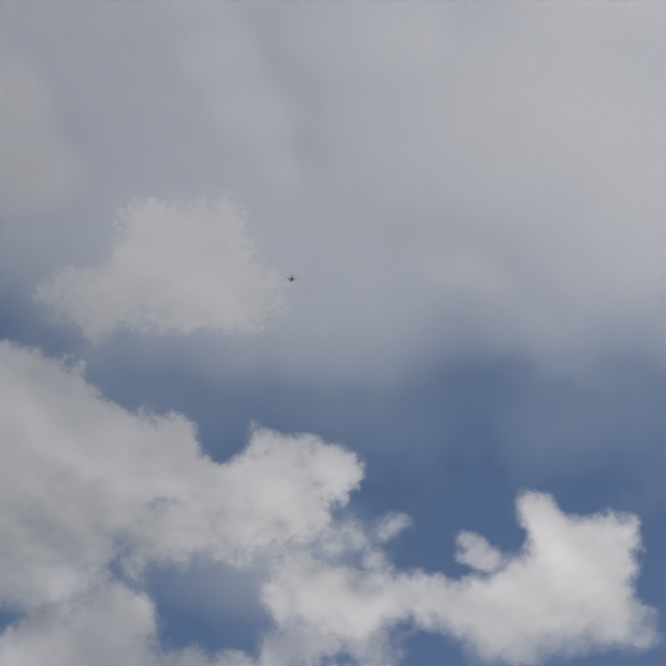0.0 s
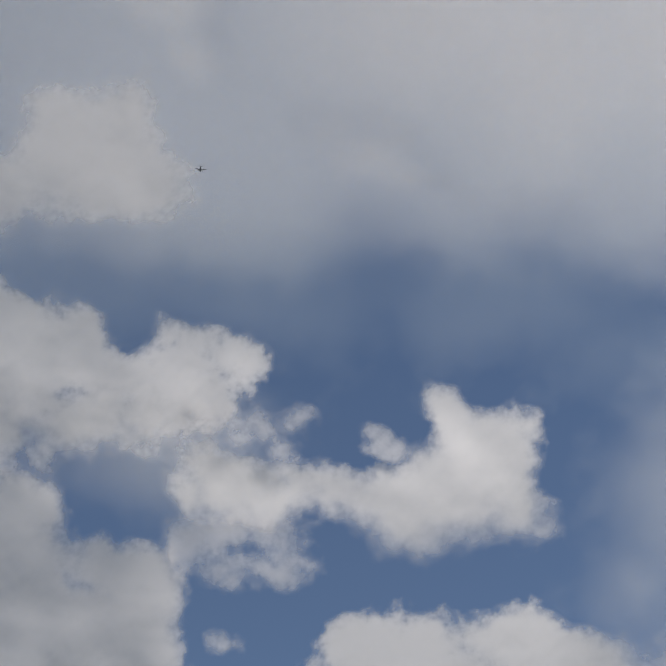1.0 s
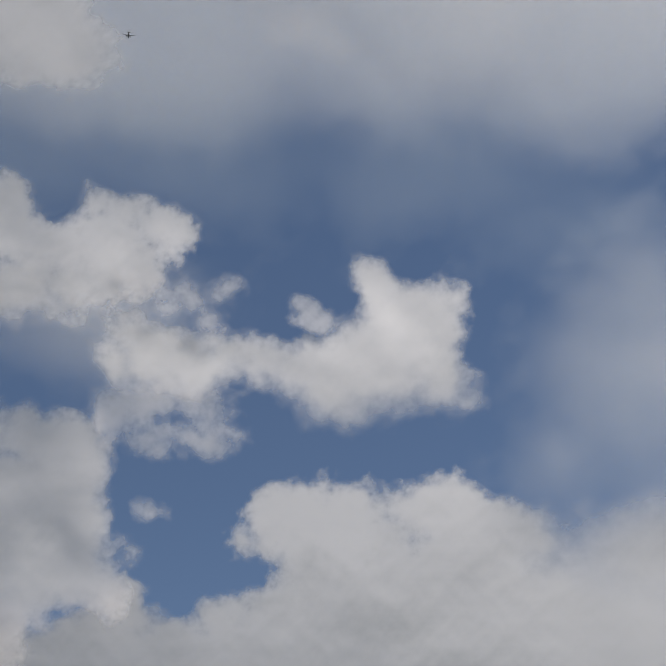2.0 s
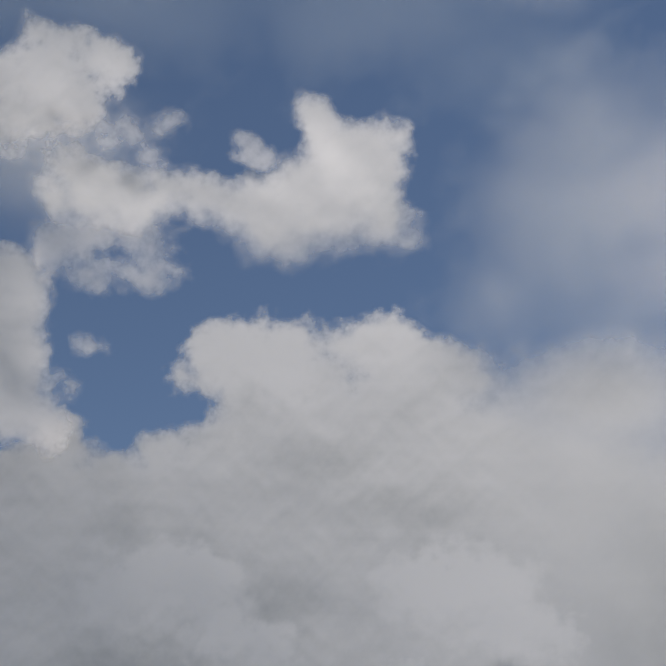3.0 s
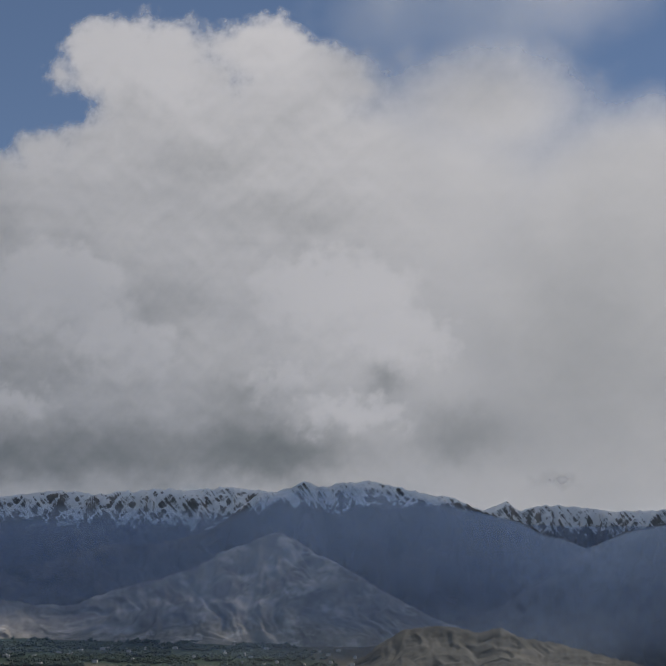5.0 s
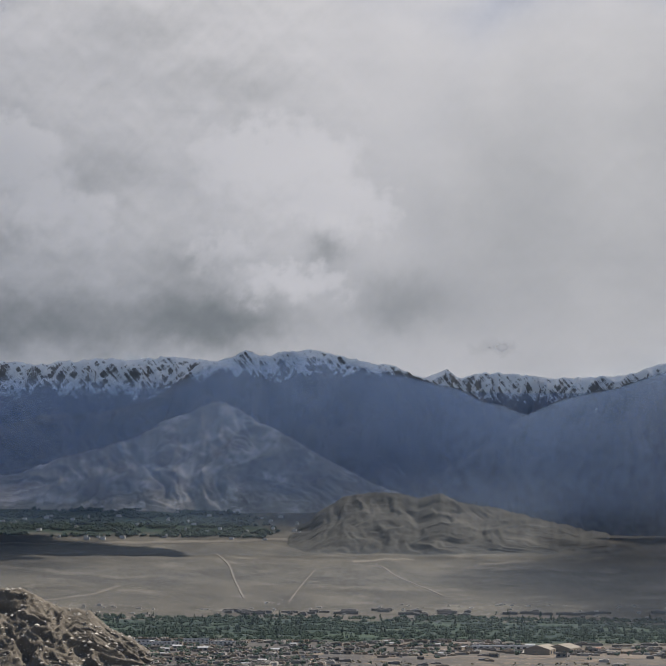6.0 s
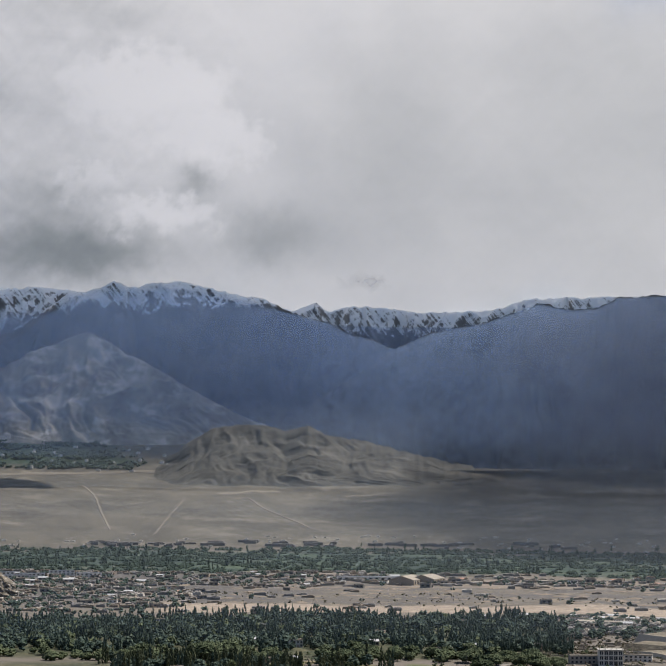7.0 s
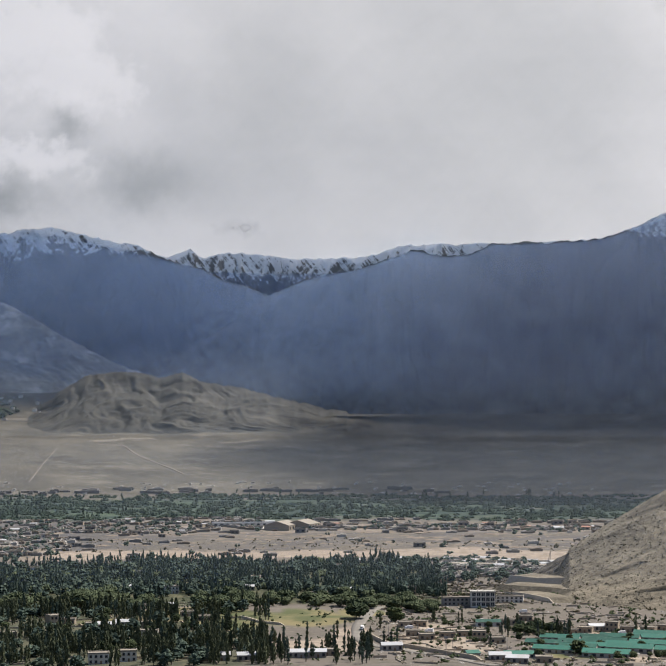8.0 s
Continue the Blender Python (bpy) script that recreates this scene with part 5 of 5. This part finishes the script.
def scrub(name, label, places, mat, low, high, seed):
    g = np.random.default_rng(seed)
    at = polar(np.array([q[0] for q in places]), np.array([q[1] for q in places]), ground_z([q[0] for q in places], [q[1] for q in places]))
    size = low + (high - low) * g.random(len(places)) ** 2
    at = np.repeat(at, 5, 0) + (g.random((len(places) * 5, 3)) - 0.5) * np.repeat(size, 5)[:, None] * 1.6 + np.array([0, 0, 0.3])
    v, f = clumps(g, at, np.repeat(size, 5) * 0.5, 0.8)
    return tagged(new(name, tri_mesh(name, v, f, mat)), label, "shrubs", kind="stuff")


scrub("yard_shrubs", "small dusty green shrubs between the yards", scatter(900, 1.2, 11.4, 965, 1520, 76, yard_gate), bush_leaf, 0.6, 3.2, 1)
scrub("yard_shrubs", "dry brown shrubs between the yards", scatter(420, 1.2, 11.4, 965, 1560, 77), dry_leaf, 0.5, 2.2, 2)
scrub("field_shrubs", "low green bushes along the fields", scatter(420, -12, 1.2, 965, 1420, 78), bush_leaf, 0.8, 3.4, 3)
scrub("slope_shrubs", "dusty shrubs on the bare slope", scatter(420, 3.2, 6.6, 1380, 1700, 88), dry_leaf, 0.6, 3.0, 5)
scrub("plain_shrubs", "dark low bushes on the airfield plain", scatter(260, -10, 8.5, 2080, 2330, 79), dry_leaf, 0.8, 3.4, 4)

rubble("earth_banks", "dark low earth banks across the airfield plain", scatter(420, -10, 8.5, 2105, 2480, 82, lambda a, d: smooth(0.0, 0.25, perlin(a / 1.5, d / 30.0, 31))), brown_wall, 3.0, 14.0, 17, flat=0.1)
rubble("earth_banks", "pale gravel heaps across the airfield plain", scatter(260, -10, 8.5, 2105, 2560, 83, lambda a, d: smooth(0.0, 0.25, perlin(a / 1.5, d / 30.0, 35))), tan_rock, 2.0, 9.0, 18, flat=0.08)

# ---- masts, poles and vehicles ----
mast = new("lattice_mast")
tagged(mast, "thin steel lattice mast on the hill's shoulder", "mast")
for sx, sy in ((-1, -1), (1, -1), (1, 1), (-1, 1)):
    part("leg", tube([(sx * 1.6, sy * 1.6, -1, 0.22), (sx * 0.3, sy * 0.3, 26, 0.14)], 5), steel, mast)
for k in range(6):
    r = 1.6 - 1.3 * (k * 4.2 + 2) / 26
    part("brace", box(2 * r, 0.2, 0.2, 0, -r, k * 4.2 + 2), steel, mast)
mast.matrix_basis = Matrix.Translation(ground_at(7.3, 1640)) @ pose(0, 0, 0, 0, 9, 0)
pole = new("lamp_mast")
tagged(pole, "tall mast with a dark box on top", "mast")
part("pole", tube([(0, 0, -0.5, 0.25), (0, 0, 11, 0.15)], 6), steel, pole)
part("lamp_box", box(2.2, 0.8, 1.6, z=11), steel, pole)
pole.matrix_basis = Matrix.Translation(ground_at(3.87, 1005))
post = new("power_pole")
tagged(post, "thin grey power pole with a crossarm", "pole", "power poles in the valley")
part("pole", tube([(0, 0, -0.5, 0.17), (0, 0, 9, 0.1)], 6), steel, post)
part("crossarm", box(2.0, 0.15, 0.15, z=8.2), wood, post)
post.matrix_basis = Matrix.Translation(ground_at(-4.95, 1290))
for a, d in [(5.95, 1060), (2.9, 1180), (-9.6, 1190), (0.3, 1300), (1.9, 1130), (4.1, 1060), (6.1, 1860), (-2.0, 1110), (7.0, 1120)]:
    copy_thing(post, Matrix.Translation(ground_at(a, d)))


def truck():
    top = new("truck")
    tagged(top, "small white truck parked by the road", "truck", "parked vehicles")
    part("cargo_body", box(4.2, 2.2, 2.0, 0.9, 0, 0.9, taper=0.08), paint_white, top)
    part("cab", box(1.7, 2.0, 1.7, -2.2, 0, 0.7, taper=0.18), paint_white, top)
    part("windscreen", box(0.1, 1.6, 0.7, -3.03, 0, 1.5), glass_dark, top)
    for x in (-2.1, 1.6):
        for y in (-1.0, 1.0):
            bm = tube([(0, 0, -0.15, 0.45), (0, 0, 0.15, 0.45)], 10)
            bmesh.ops.rotate(bm, verts=bm.verts, matrix=Matrix.Rotation(math.pi / 2, 3, "X"))
            bmesh.ops.translate(bm, verts=bm.verts, vec=(x, y, 0.45))
            part("wheel", bm, rubber, top)
    return top


lorry = truck()
lorry.matrix_basis = Matrix.Translation(ground_at(6.2, 1440)) @ pose(0, 0, 0, 0, 0, 20)
for a, d, r in [(1.0, 1180, 80), (2.6, 1180, 10), (3.3, 1165, -20), (10.5, 1172, 5), (9.8, 1170, 20), (1.15, 1120, 60), (4.9, 1400, 10), (6.5, 1300, 0)]:
    copy_thing(lorry, Matrix.Translation(ground_at(a, d) + Vector((0, 0, 0.3))) @ pose(0, 0, 0, 0, 0, r))


# ---- rocks and shrubs on the hillsides ----
def on_hill(hill, name, label, mat, count, low, high, flat, seed, category):
    """Loose rocks or shrubs on a hill's slope, joined."""
    g = np.random.default_rng(seed)
    co = np.zeros(len(hill.data.vertices) * 3, np.float32)
    hill.data.vertices.foreach_get("co", co)
    co = co.reshape(-1, 3)
    pick = co[g.integers(0, len(co), count)] + (g.random((count, 3)) - 0.5) * np.array([3, 3, 0])
    sizes = low + (high - low) * g.random(count) ** 3
    v, f = clumps(g, pick, sizes, flat)
    return tagged(new(name, tri_mesh(name, v, f, mat)), label, category, kind="stuff")


hillside = bpy.data.objects["rocky_hillside"]
on_hill(hillside, "hillside_rocks", "loose tan rocks on the hillside", tan_rock, 9000, 0.25, 1.6, 0.7, 51, "rocks")
on_hill(hillside, "hillside_shrubs", "small dark dry shrubs on the hillside", dry_leaf, 2600, 0.3, 1.3, 0.8, 52, "shrubs")
on_hill(bpy.data.objects["tan_hill"], "hill_rocks", "loose brown rocks on the hill", brown_rock, 1600, 0.8, 4.0, 0.6, 53, "rocks")

# ---- the aeroplane ----
plane = new("aeroplane")
tagged(plane, "small dark airliner flying away under grey cloud", "aeroplane")


def lying(bm):
    """Turns a body that was built along z so that it lies along y."""
    bmesh.ops.rotate(bm, verts=bm.verts, matrix=Matrix.Rotation(-math.pi / 2, 3, "X"))
    return bm


def blade(root, tip, span, sweep, thick, side, rise=0.0, y=0.0, z=0.0):
    bm = bmesh.new()
    vs = []
    for x, chord, back, lift in ((0, root, 0, 0), (side * span, tip, sweep, rise)):
        for yy, zz in ((0, 0), (-chord * 0.3, thick), (-chord, 0), (-chord * 0.3, -thick)):
            vs.append(bm.verts.new((x, y + yy - back, z + zz + lift)))
    for k in range(4):
        bm.faces.new((vs[k], vs[(k + 1) % 4], vs[4 + (k + 1) % 4], vs[4 + k]))
    bm.faces.new(vs[:4][::-1]), bm.faces.new(vs[4:])
    bmesh.ops.recalc_face_normals(bm, faces=bm.faces)
    return bm


part("fuselage", lying(tube([(0, 0, -18, 0.4), (0, 0.9, -15, 1.2), (0, 0.2, -9, 2.0), (0, 0, 10, 2.0), (0, 0, 15, 1.6), (0, -0.2, 18, 0.4)], 14)), jet_silhouette, plane)
for side in (-1, 1):
    part("wing", blade(6.5, 1.8, 17, 6.5, 0.45, side, 1.6, 4.0, -0.9), jet_silhouette, plane)
    part("tailplane", blade(3.4, 1.4, 6.5, 3.0, 0.22, side, 0.5, -13.0, 0.9), jet_silhouette, plane)
    eng = lying(tube([(0, 0, -2.4, 0.7), (0, 0, -1, 1.15), (0, 0, 1.6, 1.2), (0, 0, 2.2, 1.0)], 12))
    bmesh.ops.translate(eng, verts=eng.verts, vec=(side * 5.6, 3.6, -2.2))
    part("engine", eng, jet_silhouette, plane)
fin = blade(5.0, 2.0, 6.5, 4.0, 0.2, 1)
bmesh.ops.rotate(fin, verts=fin.verts, matrix=Matrix.Rotation(-math.pi / 2, 3, "Y"))
bmesh.ops.translate(fin, verts=fin.verts, vec=(0, -11.5, 1.4))
part("fin", fin, jet_silhouette, plane)
plane.matrix_basis = Matrix.Translation(Vector(polar(-26.78, 4250 * math.cos(radians(37.15)), 4250 * math.sin(radians(37.15))).tolist())) @ pose(0, 0, 0, 13, 0, 26.8)
